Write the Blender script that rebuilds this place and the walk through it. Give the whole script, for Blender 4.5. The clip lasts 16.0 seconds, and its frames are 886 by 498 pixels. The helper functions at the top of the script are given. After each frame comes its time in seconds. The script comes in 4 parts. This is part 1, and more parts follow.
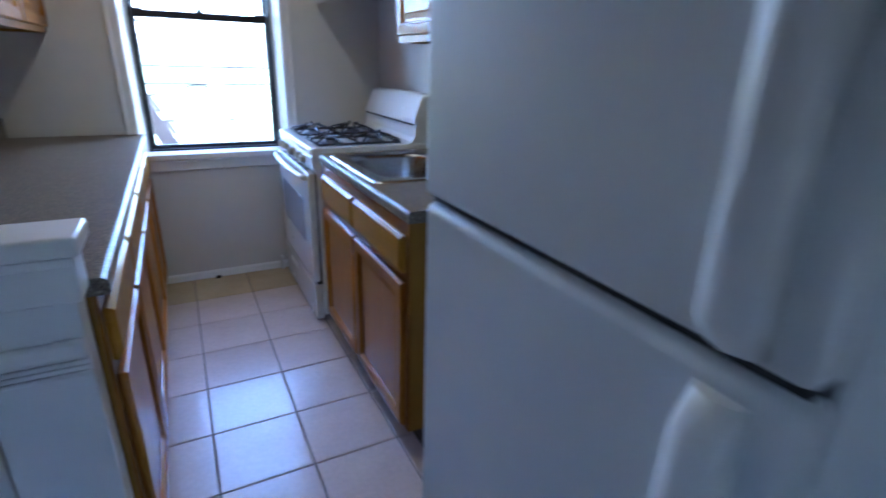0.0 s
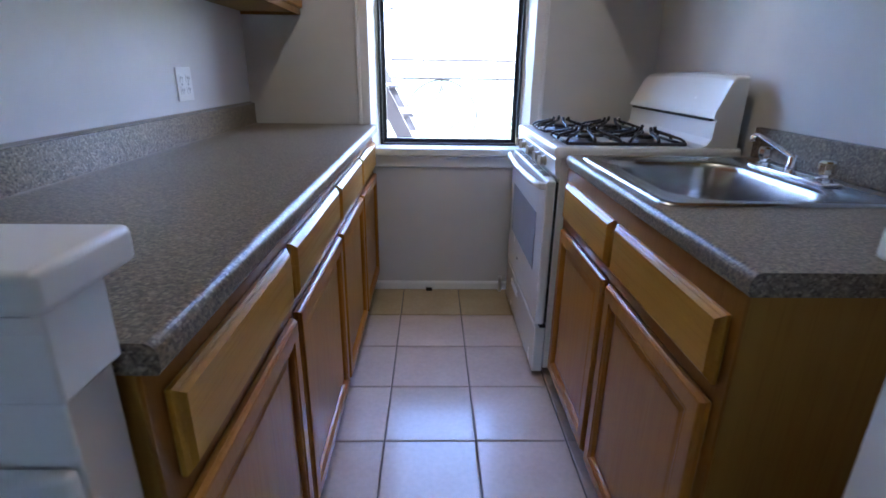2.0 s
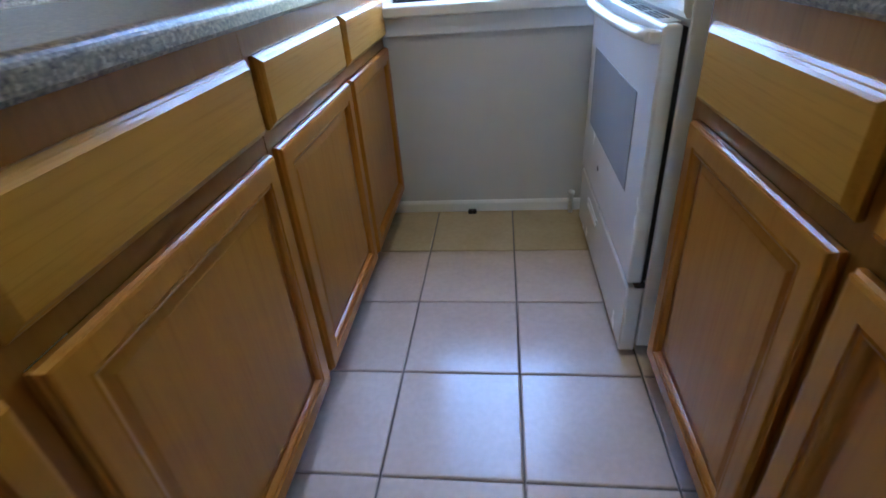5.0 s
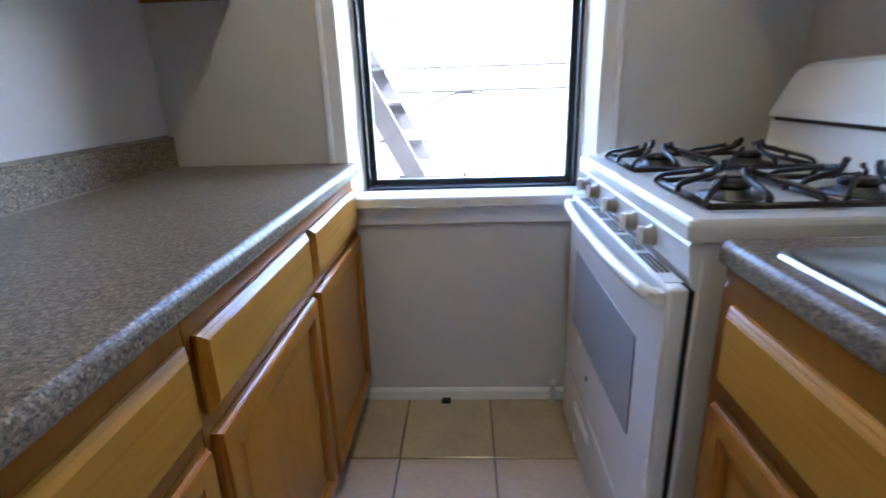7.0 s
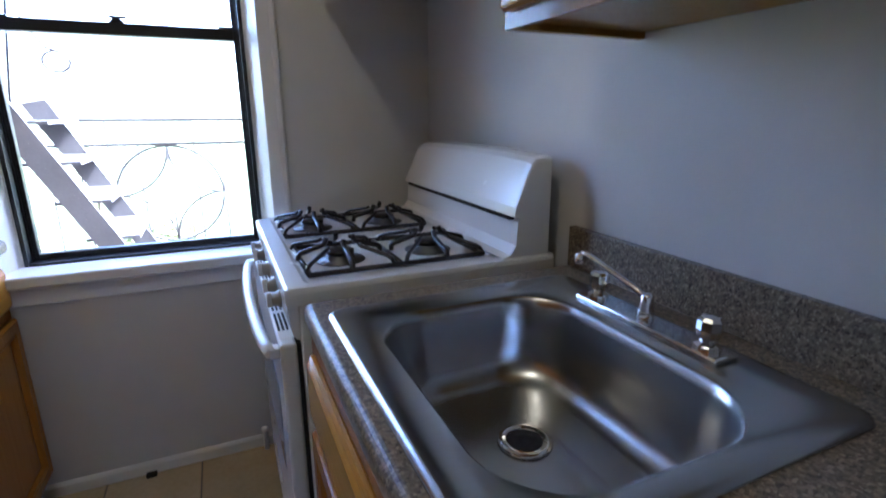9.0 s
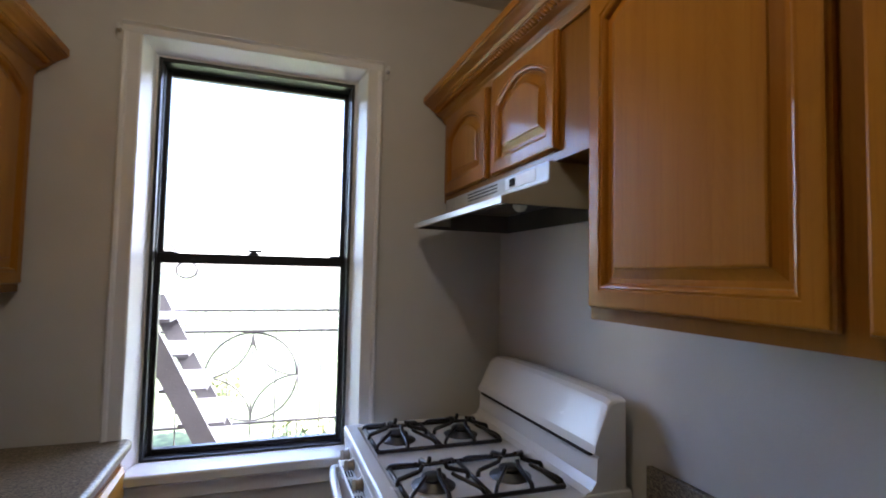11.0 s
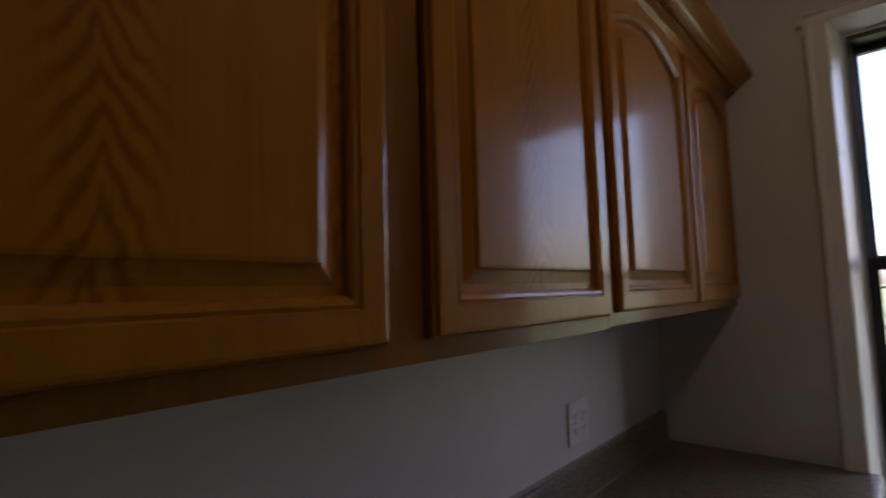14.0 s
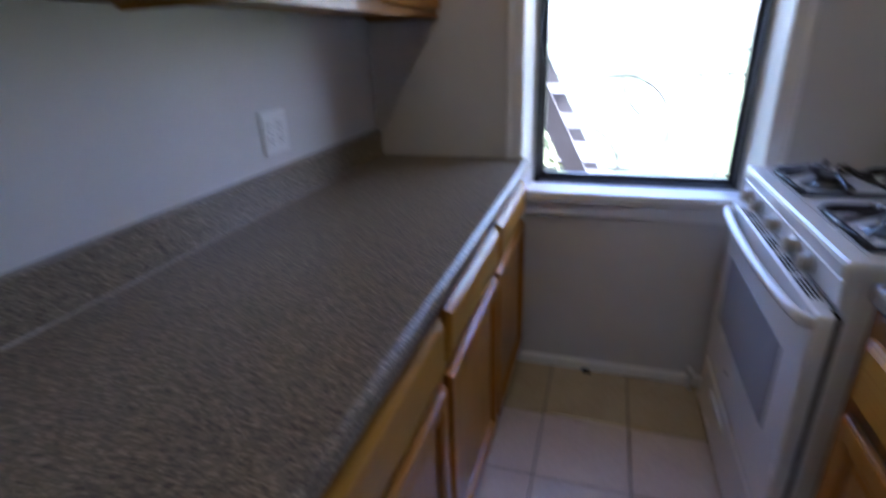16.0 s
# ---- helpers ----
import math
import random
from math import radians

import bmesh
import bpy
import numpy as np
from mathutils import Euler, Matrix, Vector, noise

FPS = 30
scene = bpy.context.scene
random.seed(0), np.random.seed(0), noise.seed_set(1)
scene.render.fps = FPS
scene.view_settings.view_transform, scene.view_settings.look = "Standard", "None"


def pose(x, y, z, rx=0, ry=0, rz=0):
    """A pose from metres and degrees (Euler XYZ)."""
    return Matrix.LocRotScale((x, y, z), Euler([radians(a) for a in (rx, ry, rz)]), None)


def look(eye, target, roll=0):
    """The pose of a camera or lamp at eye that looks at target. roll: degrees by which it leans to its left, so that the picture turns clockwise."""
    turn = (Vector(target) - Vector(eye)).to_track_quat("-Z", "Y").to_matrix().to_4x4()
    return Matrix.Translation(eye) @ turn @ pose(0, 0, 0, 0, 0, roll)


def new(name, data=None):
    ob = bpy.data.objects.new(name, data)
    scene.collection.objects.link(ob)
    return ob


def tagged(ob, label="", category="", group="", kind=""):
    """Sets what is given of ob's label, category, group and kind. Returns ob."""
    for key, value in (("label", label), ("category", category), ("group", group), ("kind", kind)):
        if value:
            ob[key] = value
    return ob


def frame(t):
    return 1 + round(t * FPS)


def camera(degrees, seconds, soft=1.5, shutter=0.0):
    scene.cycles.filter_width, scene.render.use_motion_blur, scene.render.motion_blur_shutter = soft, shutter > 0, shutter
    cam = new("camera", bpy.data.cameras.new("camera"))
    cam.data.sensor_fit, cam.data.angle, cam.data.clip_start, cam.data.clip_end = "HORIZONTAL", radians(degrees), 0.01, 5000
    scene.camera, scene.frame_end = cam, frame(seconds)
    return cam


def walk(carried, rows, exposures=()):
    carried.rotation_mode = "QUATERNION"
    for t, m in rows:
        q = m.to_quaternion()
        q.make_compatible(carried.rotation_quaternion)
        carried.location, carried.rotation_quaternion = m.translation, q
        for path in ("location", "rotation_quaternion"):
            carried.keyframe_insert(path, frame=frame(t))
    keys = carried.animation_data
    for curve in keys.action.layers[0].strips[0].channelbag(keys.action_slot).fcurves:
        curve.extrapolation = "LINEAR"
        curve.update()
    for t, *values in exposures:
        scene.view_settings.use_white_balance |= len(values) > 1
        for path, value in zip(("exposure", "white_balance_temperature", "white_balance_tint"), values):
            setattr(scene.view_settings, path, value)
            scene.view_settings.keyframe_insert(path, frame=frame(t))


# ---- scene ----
cam = camera(83.1, 16.0, soft=1.7, shutter=0.5)
PATH = [
    (0, (0.765, -3.253, 1.325), (1.641, -1.596, 0.628), 1.7),
    (0.5, (0.720, -3.022, 1.269), (1.381, -1.268, 0.573), 2.7),
    (1, (0.743, -2.869, 1.234), (1.234, -1.066, 0.520), 1.2),
    (1.5, (0.857, -2.726, 1.212), (0.970, -0.852, 0.521), 0.2),
    (2, (0.878, -2.596, 1.174), (0.925, -0.713, 0.500), 0.8),
    (2.5, (0.891, -2.483, 1.103), (0.951, -0.668, 0.266), -0.4),
    (3, (0.959, -2.384, 1.006), (0.879, -0.577, 0.152), -3.4),
    (5.5, (0.991, -1.726, 0.959), (0.750, -0.041, -0.092), -4.7),
    (6, (0.974, -1.612, 1.027), (0.743, 0.143, 0.096), -4.1),
    (6.5, (0.946, -1.603, 1.109), (0.767, 0.257, 0.396), -3.2),
    (7, (0.953, -1.640, 1.139), (0.859, 0.260, 0.522), -1.9),
    (7.5, (0.985, -1.721, 1.156), (1.277, 0.172, 0.580), -1.0),
    (8, (1.120, -1.792, 1.195), (1.632, 0.052, 0.615), -0.9),
    (8.5, (1.227, -1.823, 1.221), (1.983, -0.071, 0.620), -0.3),
    (11, (1.013, -1.983, 1.489), (1.675, -0.099, 1.594), 1.2),
    (11.5, (0.963, -1.944, 1.494), (1.302, 0.025, 1.587), 1.5),
    (12, (0.893, -1.935, 1.480), (0.980, 0.061, 1.559), 1.0),
    (12.5, (0.930, -1.948, 1.484), (0.664, 0.032, 1.565), -0.2),
    (13, (0.869, -1.979, 1.495), (0.222, -0.090, 1.604), -1.0),
    (13.5, (0.697, -1.943, 1.495), (-0.305, -0.216, 1.608), -0.7),
    (14, (0.657, -1.982, 1.483), (-0.665, -0.491, 1.653), -1.6),
    (14.5, (0.628, -1.999, 1.491), (-0.848, -0.654, 1.605), -1.1),
    (15, (0.681, -1.967, 1.445), (-0.601, -0.432, 1.478), 0.3),
    (15.5, (0.766, -1.941, 1.389), (-0.240, -0.236, 1.101), 0.3),
    (16, (0.861, -1.884, 1.325), (0.283, -0.127, 0.565), -2.3),
]
walk(cam, [(t, look(eye, target, roll)) for t, eye, target, roll in PATH],
     [(0.0, 4.8, 4600, 18), (0.5, 4.68, 4780, 21), (1.5, 4.72, 5020, 21), (3.0, 4.8, 5080, 18), (5.5, 5.1, 5020, 8), (6.5, 5.22, 5120, 11), (7.0, 5.03, 5250, 15), (7.5, 4.62, 5180, 17), (8.5, 4.33, 5060, 19),
      (11.0, 3.93, 5900, 23), (11.5, 3.58, 6000, 24), (12.0, 3.3, 6150, 26), (12.5, 2.92, 6250, 27), (13.0, 2.36, 6250, 28), (13.5, 2.14, 6350, 28), (14.0, 2.52, 6400, 28), (14.5, 3.42, 6550, 31), (15.0, 4.06, 5850, 30), (15.5, 4.05, 5850, 29), (16.0, 3.98, 5200, 25)])

# ---- light ----
world = bpy.data.worlds.new("sky")
scene.world = world
world.use_nodes = True
wn = world.node_tree.nodes
sky = wn.new("ShaderNodeTexSky")
sky.sky_type = "NISHITA"
sky.sun_disc = False
sky.dust_density = 2.5
sky.ozone_density = 0.6
sky.sun_elevation = radians(50)
sky.sun_rotation = radians(96)
wn["Background"].inputs["Strength"].default_value = 0.15
world.node_tree.links.new(sky.outputs["Color"], wn["Background"].inputs["Color"])

sun = bpy.data.lights.new("sun", "SUN")
sun.energy, sun.angle, sun.color = 4.0, radians(0.5), (1.0, 0.95, 0.88)
sun_ob = new("sun", sun)
sun_ob.matrix_world = look((10, -1, 12), (0, 0, 0))

# ---- plan, in metres ----
XW, WX, CEIL = -0.02, 1.975, 2.68  # left wall, right wall, ceiling height
TOP = 0.912                        # worktop height
YB = -6.0                          # back of the room behind
XL = -2.2                          # left wall of the room behind


# ---- materials ----
def nodes_of(name):
    m = bpy.data.materials.new(name)
    m.use_nodes = True
    nt = m.node_tree
    return m, nt, nt.nodes["Principled BSDF"]


def coords(nt, scale=(1, 1, 1), shift=True):
    tc = nt.nodes.new("ShaderNodeTexCoord")
    mp = nt.nodes.new("ShaderNodeMapping")
    mp.inputs["Scale"].default_value = scale
    if shift:
        oi = nt.nodes.new("ShaderNodeObjectInfo")
        sc = nt.nodes.new("ShaderNodeMath")
        sc.operation = "MULTIPLY"
        sc.inputs[1].default_value = 7.0
        nt.links.new(oi.outputs["Random"], sc.inputs[0])
        nt.links.new(sc.outputs[0], mp.inputs["Location"])
    nt.links.new(tc.outputs["Object"], mp.inputs["Vector"])
    return mp.outputs["Vector"]


def noise_of(nt, vec, scale, detail=4.0, rough=0.55, dist=0.0):
    n = nt.nodes.new("ShaderNodeTexNoise")
    n.inputs["Scale"].default_value = scale
    n.inputs["Detail"].default_value = detail
    n.inputs["Roughness"].default_value = rough
    n.inputs["Distortion"].default_value = dist
    nt.links.new(vec, n.inputs["Vector"])
    return n.outputs["Fac"]


def ramp_of(nt, fac, stops):
    r = nt.nodes.new("ShaderNodeValToRGB")
    while len(r.color_ramp.elements) < len(stops):
        r.color_ramp.elements.new(0.5)
    for e, (p, c) in zip(r.color_ramp.elements, stops):
        e.position, e.color = p, (*c, 1)
    nt.links.new(fac, r.inputs["Fac"])
    return r.outputs["Color"]


def mix_of(nt, a, b, fac, mode="MIX"):
    m = nt.nodes.new("ShaderNodeMixRGB")
    m.blend_type = mode
    for sock, v in ((m.inputs["Color1"], a), (m.inputs["Color2"], b), (m.inputs["Fac"], fac)):
        if isinstance(v, (int, float)):
            sock.default_value = v
        elif isinstance(v, tuple):
            sock.default_value = (*v, 1)
        else:
            nt.links.new(v, sock)
    return m.outputs["Color"]


def bump_of(nt, bsdf, fac, strength, distance):
    b = nt.nodes.new("ShaderNodeBump")
    b.inputs["Strength"].default_value = strength
    b.inputs["Distance"].default_value = distance
    nt.links.new(fac, b.inputs["Height"])
    nt.links.new(b.outputs["Normal"], bsdf.inputs["Normal"])


def paint(name, color, rough=0.5, var=0.06, bump=0.15, fine=90.0, metal=0.0, coat=0.0):
    """A painted or moulded surface: faint blotches, fine relief."""
    m, nt, b = nodes_of(name)
    v = coords(nt)
    big = noise_of(nt, v, 2.3, 5)
    dark = tuple(c * (1 - 2 * var) for c in color)
    light = tuple(min(1, c * (1 + var)) for c in color)
    nt.links.new(ramp_of(nt, big, [(0.3, dark), (0.7, light)]), b.inputs["Base Color"])
    small = noise_of(nt, v, fine, 3)
    nt.links.new(ramp_of(nt, small, [(0.2, (rough * 0.85,) * 3), (0.8, (min(1, rough * 1.15),) * 3)]), b.inputs["Roughness"])
    bump_of(nt, b, small, bump, 0.002)
    b.inputs["Metallic"].default_value = metal
    b.inputs["Coat Weight"].default_value = coat
    b.inputs["Coat Roughness"].default_value = 0.08
    return m


def oak(name, axis, light=(0.40, 0.158, 0.013), dark=(0.265, 0.09, 0.006), rough=0.36, figure=0.05):
    """Honey-stained varnished oak, the grain running along one axis, with flame figure and pores."""
    m, nt, b = nodes_of(name)
    sp = nt.nodes.new("ShaderNodeSeparateXYZ")
    nt.links.new(coords(nt), sp.inputs[0])

    def calc(op, a, b, c=0.0):
        q = nt.nodes.new("ShaderNodeMath")
        q.operation = op
        for sock, v in zip(q.inputs, (a, b, c)):
            if isinstance(v, (int, float)):
                sock.default_value = v
            else:
                nt.links.new(v, sock)
        return q.outputs[0]

    # flame strips: chevrons stacked along the grain, plain straight grain between them
    across = sp.outputs[1 if axis == 2 else 2]
    bend = [6.0, 6.0, 6.0]
    bend[axis] = 3.0
    wob = noise_of(nt, coords(nt, tuple(bend)), 1.0, 2.0, 0.5)
    off = calc("MULTIPLY_ADD", wob, 0.05, across)
    strip = calc("PINGPONG", off, 0.115)
    tight = noise_of(nt, coords(nt, (55.0, 55.0, 30.0)), 1.0, 2.0, 0.6)
    climb = calc("MULTIPLY_ADD", calc("POWER", strip, 0.75), 0.95, sp.outputs[axis])
    phase = calc("MULTIPLY_ADD", calc("MULTIPLY_ADD", wob, 0.16, calc("MULTIPLY_ADD", tight, 0.034, climb)), 185.0, 0.0)
    wave = calc("MULTIPLY_ADD", calc("SINE", phase, 0.0), 0.5, 0.5)
    fine_scale = [210.0, 210.0, 210.0]
    fine_scale[axis] = 5.0
    pores = noise_of(nt, coords(nt, tuple(fine_scale)), 1.0, 3, 0.6)
    streak_scale = [38.0, 38.0, 38.0]
    streak_scale[axis] = 0.9
    streak = noise_of(nt, coords(nt, tuple(streak_scale)), 1.0, 2, 0.5)
    broad = noise_of(nt, coords(nt), 1.7, 3)
    mid = tuple(p * 0.66 + q * 0.34 for p, q in zip(light, dark))
    base = ramp_of(nt, streak, [(0.25, mid), (0.75, light)])
    ring = ramp_of(nt, wave, [(0.35, (1.05, 1.05, 1.05)), (0.9, (0.52, 0.42, 0.34))])
    amount = ramp_of(nt, strip, [(0.018, (figure,) * 3), (0.046, (0.0,) * 3)])
    base = mix_of(nt, base, ring, amount, "MULTIPLY")
    base = mix_of(nt, base, ramp_of(nt, pores, [(0.30, (0.6, 0.54, 0.48)), (0.48, (1, 1, 1))]), 0.3, "MULTIPLY")
    base = mix_of(nt, base, ramp_of(nt, broad, [(0.3, (0.84, 0.80, 0.75)), (0.7, (1.06, 1.06, 1.06))]), 0.6, "MULTIPLY")
    nt.links.new(base, b.inputs["Base Color"])
    nt.links.new(ramp_of(nt, pores, [(0.2, (rough + 0.1,) * 3), (0.7, (rough - 0.03,) * 3)]), b.inputs["Roughness"])
    bump_of(nt, b, pores, 0.1, 0.0006)
    b.inputs["Specular IOR Level"].default_value = 0.08
    b.inputs["Coat Weight"].default_value = 0.42
    b.inputs["Coat Roughness"].default_value = 0.115
    return m


def laminate(name):
    """Speckled grey-brown granite-pattern worktop."""
    m, nt, b = nodes_of(name)
    v = coords(nt)
    vor = nt.nodes.new("ShaderNodeTexVoronoi")
    vor.inputs["Scale"].default_value = 250
    nt.links.new(v, vor.inputs["Vector"])
    sep = nt.nodes.new("ShaderNodeSeparateColor")
    nt.links.new(vor.outputs["Color"], sep.inputs["Color"])
    cells = ramp_of(nt, sep.outputs["Red"], [(0.0, (0.024, 0.018, 0.013)), (0.25, (0.10, 0.076, 0.048)), (0.55, (0.185, 0.144, 0.092)), (0.8, (0.26, 0.207, 0.136)), (1.0, (0.44, 0.365, 0.255))])
    blot = noise_of(nt, v, 130, 4, 0.7)
    base = mix_of(nt, cells, ramp_of(nt, blot, [(0.38, (0.045, 0.036, 0.027)), (0.62, (0.29, 0.232, 0.158))]), 0.45)
    nt.links.new(base, b.inputs["Base Color"])
    b.inputs["Roughness"].default_value = 0.33
    b.inputs["Specular IOR Level"].default_value = 0.36
    bump_of(nt, b, blot, 0.08, 0.0006)
    return m


def tile_mat(name, light, dark):
    m, nt, b = nodes_of(name)
    v = coords(nt)
    n1 = noise_of(nt, v, 5.0, 6, 0.6, 0.4)
    n2 = noise_of(nt, v, 60.0, 4)
    base = ramp_of(nt, n1, [(0.28, dark), (0.72, light)])
    base = mix_of(nt, base, ramp_of(nt, n2, [(0.3, (0.86, 0.84, 0.82)), (0.7, (1.04, 1.04, 1.04))]), 0.5, "MULTIPLY")
    oi = nt.nodes.new("ShaderNodeObjectInfo")
    base = mix_of(nt, base, ramp_of(nt, oi.outputs["Random"], [(0, (0.92, 0.91, 0.9)), (1, (1.04, 1.03, 1.02))]), 0.8, "MULTIPLY")
    nt.links.new(base, b.inputs["Base Color"])
    nt.links.new(ramp_of(nt, n1, [(0.2, (0.14,) * 3), (0.8, (0.23,) * 3)]), b.inputs["Roughness"])
    bump_of(nt, b, n1, 0.12, 0.003)
    return m


def steel(name, rough=0.26, axis=1, tone=0.58):
    m, nt, b = nodes_of(name)
    sm = noise_of(nt, coords(nt), 4.0, 3)
    nt.links.new(ramp_of(nt, sm, [(0.3, (tone * 0.94, tone * 0.94, tone * 0.95)), (0.7, (tone, tone, tone * 1.01))]), b.inputs["Base Color"])
    nt.links.new(ramp_of(nt, sm, [(0.2, (rough - 0.02,) * 3), (0.8, (rough + 0.03,) * 3)]), b.inputs["Roughness"])
    b.inputs["Metallic"].default_value = 1.0
    return m


def glass_mat(name):
    m, nt, b = nodes_of(name)
    b.inputs["Base Color"].default_value = (1, 1, 1, 1)
    b.inputs["Roughness"].default_value = 0.0
    b.inputs["IOR"].default_value = 1.02
    b.inputs["Transmission Weight"].default_value = 1.0
    return m


def leaf_mat(name, a, c):
    m, nt, b = nodes_of(name)
    g = nt.nodes.new("ShaderNodeNewGeometry")
    nt.links.new(ramp_of(nt, g.outputs["Random Per Island"], [(0, a), (1, c)]), b.inputs["Base Color"])
    b.inputs["Roughness"].default_value = 0.6
    return m


WALL = paint("wall paint", (0.63, 0.605, 0.57), 0.6, 0.035, 0.25, 140)
CEILING = paint("ceiling paint", (0.72, 0.70, 0.62), 0.8, 0.03, 0.2, 120)
TRIM = paint("white gloss trim paint", (0.80, 0.79, 0.77), 0.32, 0.03, 0.12, 60)
OAK_V = oak("oak upright grain", 2)
OAK_PANEL = oak("oak panel with flame figure", 2, figure=0.7)
OAK_H = oak("oak lengthwise grain", 1, (0.46, 0.22, 0.022), (0.32, 0.132, 0.011))
OAK_CROWN = oak("oak crown grain", 1)
OAK_DARK = oak("oak carcass", 2, (0.29, 0.12, 0.014), (0.17, 0.062, 0.007), 0.42)
OAK_SIDE = oak("oak veneer side", 2, (0.33, 0.17, 0.028), (0.24, 0.115, 0.016), 0.4, 0.0)
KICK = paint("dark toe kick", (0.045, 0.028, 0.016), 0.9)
LAMINATE = laminate("speckled laminate")
TILE_PINK = tile_mat("pinkish ceramic tile", (0.74, 0.63, 0.56), (0.66, 0.545, 0.48))
TILE_TAN = tile_mat("tan ceramic tile", (0.60, 0.50, 0.33), (0.52, 0.42, 0.26))
GROUT = paint("grey grout", (0.20, 0.18, 0.165), 0.9, 0.15, 0.5, 200)
STEEL = steel("satin stainless", 0.25, 1, 0.46)
CHROME = steel("chrome", 0.09, 2, 0.78)
ENAMEL = paint("white enamel", (0.78, 0.77, 0.74), 0.25, 0.02, 0.0, 6, coat=0.15)
CAULK = paint("yellowed caulk", (0.30, 0.265, 0.21), 0.6, 0.12, 0.3, 40)
PLASTIC = paint("white plastic", (0.76, 0.75, 0.72), 0.35, 0.02, 0.05)
ALMOND = paint("almond enamel", (0.38, 0.35, 0.285), 0.3, 0.04, 0.03, coat=0.15)
FRIDGE = paint("textured white fridge enamel", (0.72, 0.73, 0.72), 0.38, 0.02, 0.35, 260)
GASKET = paint("dark gasket", (0.03, 0.032, 0.035), 0.6)
IRON = paint("black enamelled grate", (0.012, 0.012, 0.013), 0.3, 0.1, 0.1)
BURNER = paint("burner aluminium", (0.13, 0.13, 0.13), 0.5, 0.1, 0.1, metal=0.9)
OVENGLASS = paint("grey oven glass", (0.36, 0.37, 0.39), 0.12, 0.02, 0.0)
FRAME = paint("dark bronze window frame", (0.016, 0.017, 0.019), 0.38, 0.1, 0.05)
GLASS = glass_mat("window glass")
DARK = paint("dark hollow", (0.015, 0.014, 0.013), 0.8)
HOOD_DARK = paint("dark hood underside", (0.10, 0.09, 0.075), 0.45, 0.2, 0.3)
RAIL = paint("weathered grey railing", (0.085, 0.085, 0.085), 0.6, 0.2, 0.3)
STAIR = paint("weathered grey stair steel", (0.11, 0.112, 0.118), 0.7, 0.2, 0.3)
GRASS = paint("dry sunlit grass", (0.10, 0.135, 0.05), 0.9, 0.3, 0.5, 4)
BARK = paint("bark", (0.12, 0.09, 0.06), 0.9, 0.3, 0.6, 8)
# haze over the far trees is put into a paler leaf colour
LEAF_HAZED = leaf_mat("far leaves paled for haze", (0.24, 0.28, 0.14), (0.36, 0.4, 0.24))
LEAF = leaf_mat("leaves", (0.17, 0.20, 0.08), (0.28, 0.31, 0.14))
BRICK = paint("brown brick wall", (0.28, 0.17, 0.12), 0.9, 0.2, 0.4, 30)


# ---- mesh helpers ----
def obj(name, bm, material, parent=None, label=""):
    """Links a bmesh, given in world metres, as one mesh object, under a parent or at top level."""
    me = bpy.data.meshes.new(name)
    origin = Vector((0, 0, 0))
    if parent is not None:
        o = parent
        while o is not None:
            origin += o.location
            o = o.parent
    bm.normal_update()
    bmesh.ops.translate(bm, verts=bm.verts, vec=-origin)
    bm.to_mesh(me)
    bm.free()
    me.materials.append(material)
    ob = new(name, me)
    ob.parent = parent
    if label:
        ob["label"] = label
    return ob


def part(name, bm, material, parent, label=""):
    return obj(name, bm, material, parent, label)


def thing(name, loc, label, category, group=""):
    e = new(name)
    e.empty_display_size = 0.05
    e.location = loc
    return tagged(e, label, category, group)


def structure(name, bm, material, label="", category="", at=None):
    ob = obj(name, bm, material)
    return tagged(ob, label, category, "", "structure")


def add_box(bm, x0, x1, y0, y1, z0, z1):
    vs = [bm.verts.new((x, y, z)) for z in (z0, z1) for y in (y0, y1) for x in (x0, x1)]
    for f in ((0, 2, 3, 1), (4, 5, 7, 6), (0, 1, 5, 4), (2, 6, 7, 3), (0, 4, 6, 2), (1, 3, 7, 5)):
        bm.faces.new([vs[i] for i in f])
    return vs


def box(x0, x1, y0, y1, z0, z1, bevel=0.0, seg=2):
    bm = bmesh.new()
    add_box(bm, min(x0, x1), max(x0, x1), min(y0, y1), max(y0, y1), min(z0, z1), max(z0, z1))
    if bevel:
        bmesh.ops.bevel(bm, geom=bm.edges[:], offset=bevel, segments=seg, profile=0.5, affect="EDGES")
        bm.normal_update()
        for f in bm.faces:
            f.smooth = max(abs(c) for c in f.normal) < 0.999
    return bm


def boxes(*dims):
    bm = bmesh.new()
    for d in dims:
        add_box(bm, *d)
    return bm


def prism(points, axis, a, b, smooth=False):
    """A closed outline in the two other axes, pushed along one axis from a to b."""
    bm = bmesh.new()
    def at(p, s):
        c = list(p)
        c.insert(axis, s)
        return bm.verts.new(c)
    lo = [at(p, a) for p in points]
    hi = [at(p, b) for p in points]
    bm.faces.new(lo)
    bm.faces.new(hi)
    n = len(points)
    for i in range(n):
        f = bm.faces.new((lo[i], lo[(i + 1) % n], hi[(i + 1) % n], hi[i]))
        f.smooth = smooth
    bmesh.ops.recalc_face_normals(bm, faces=bm.faces)
    return bm


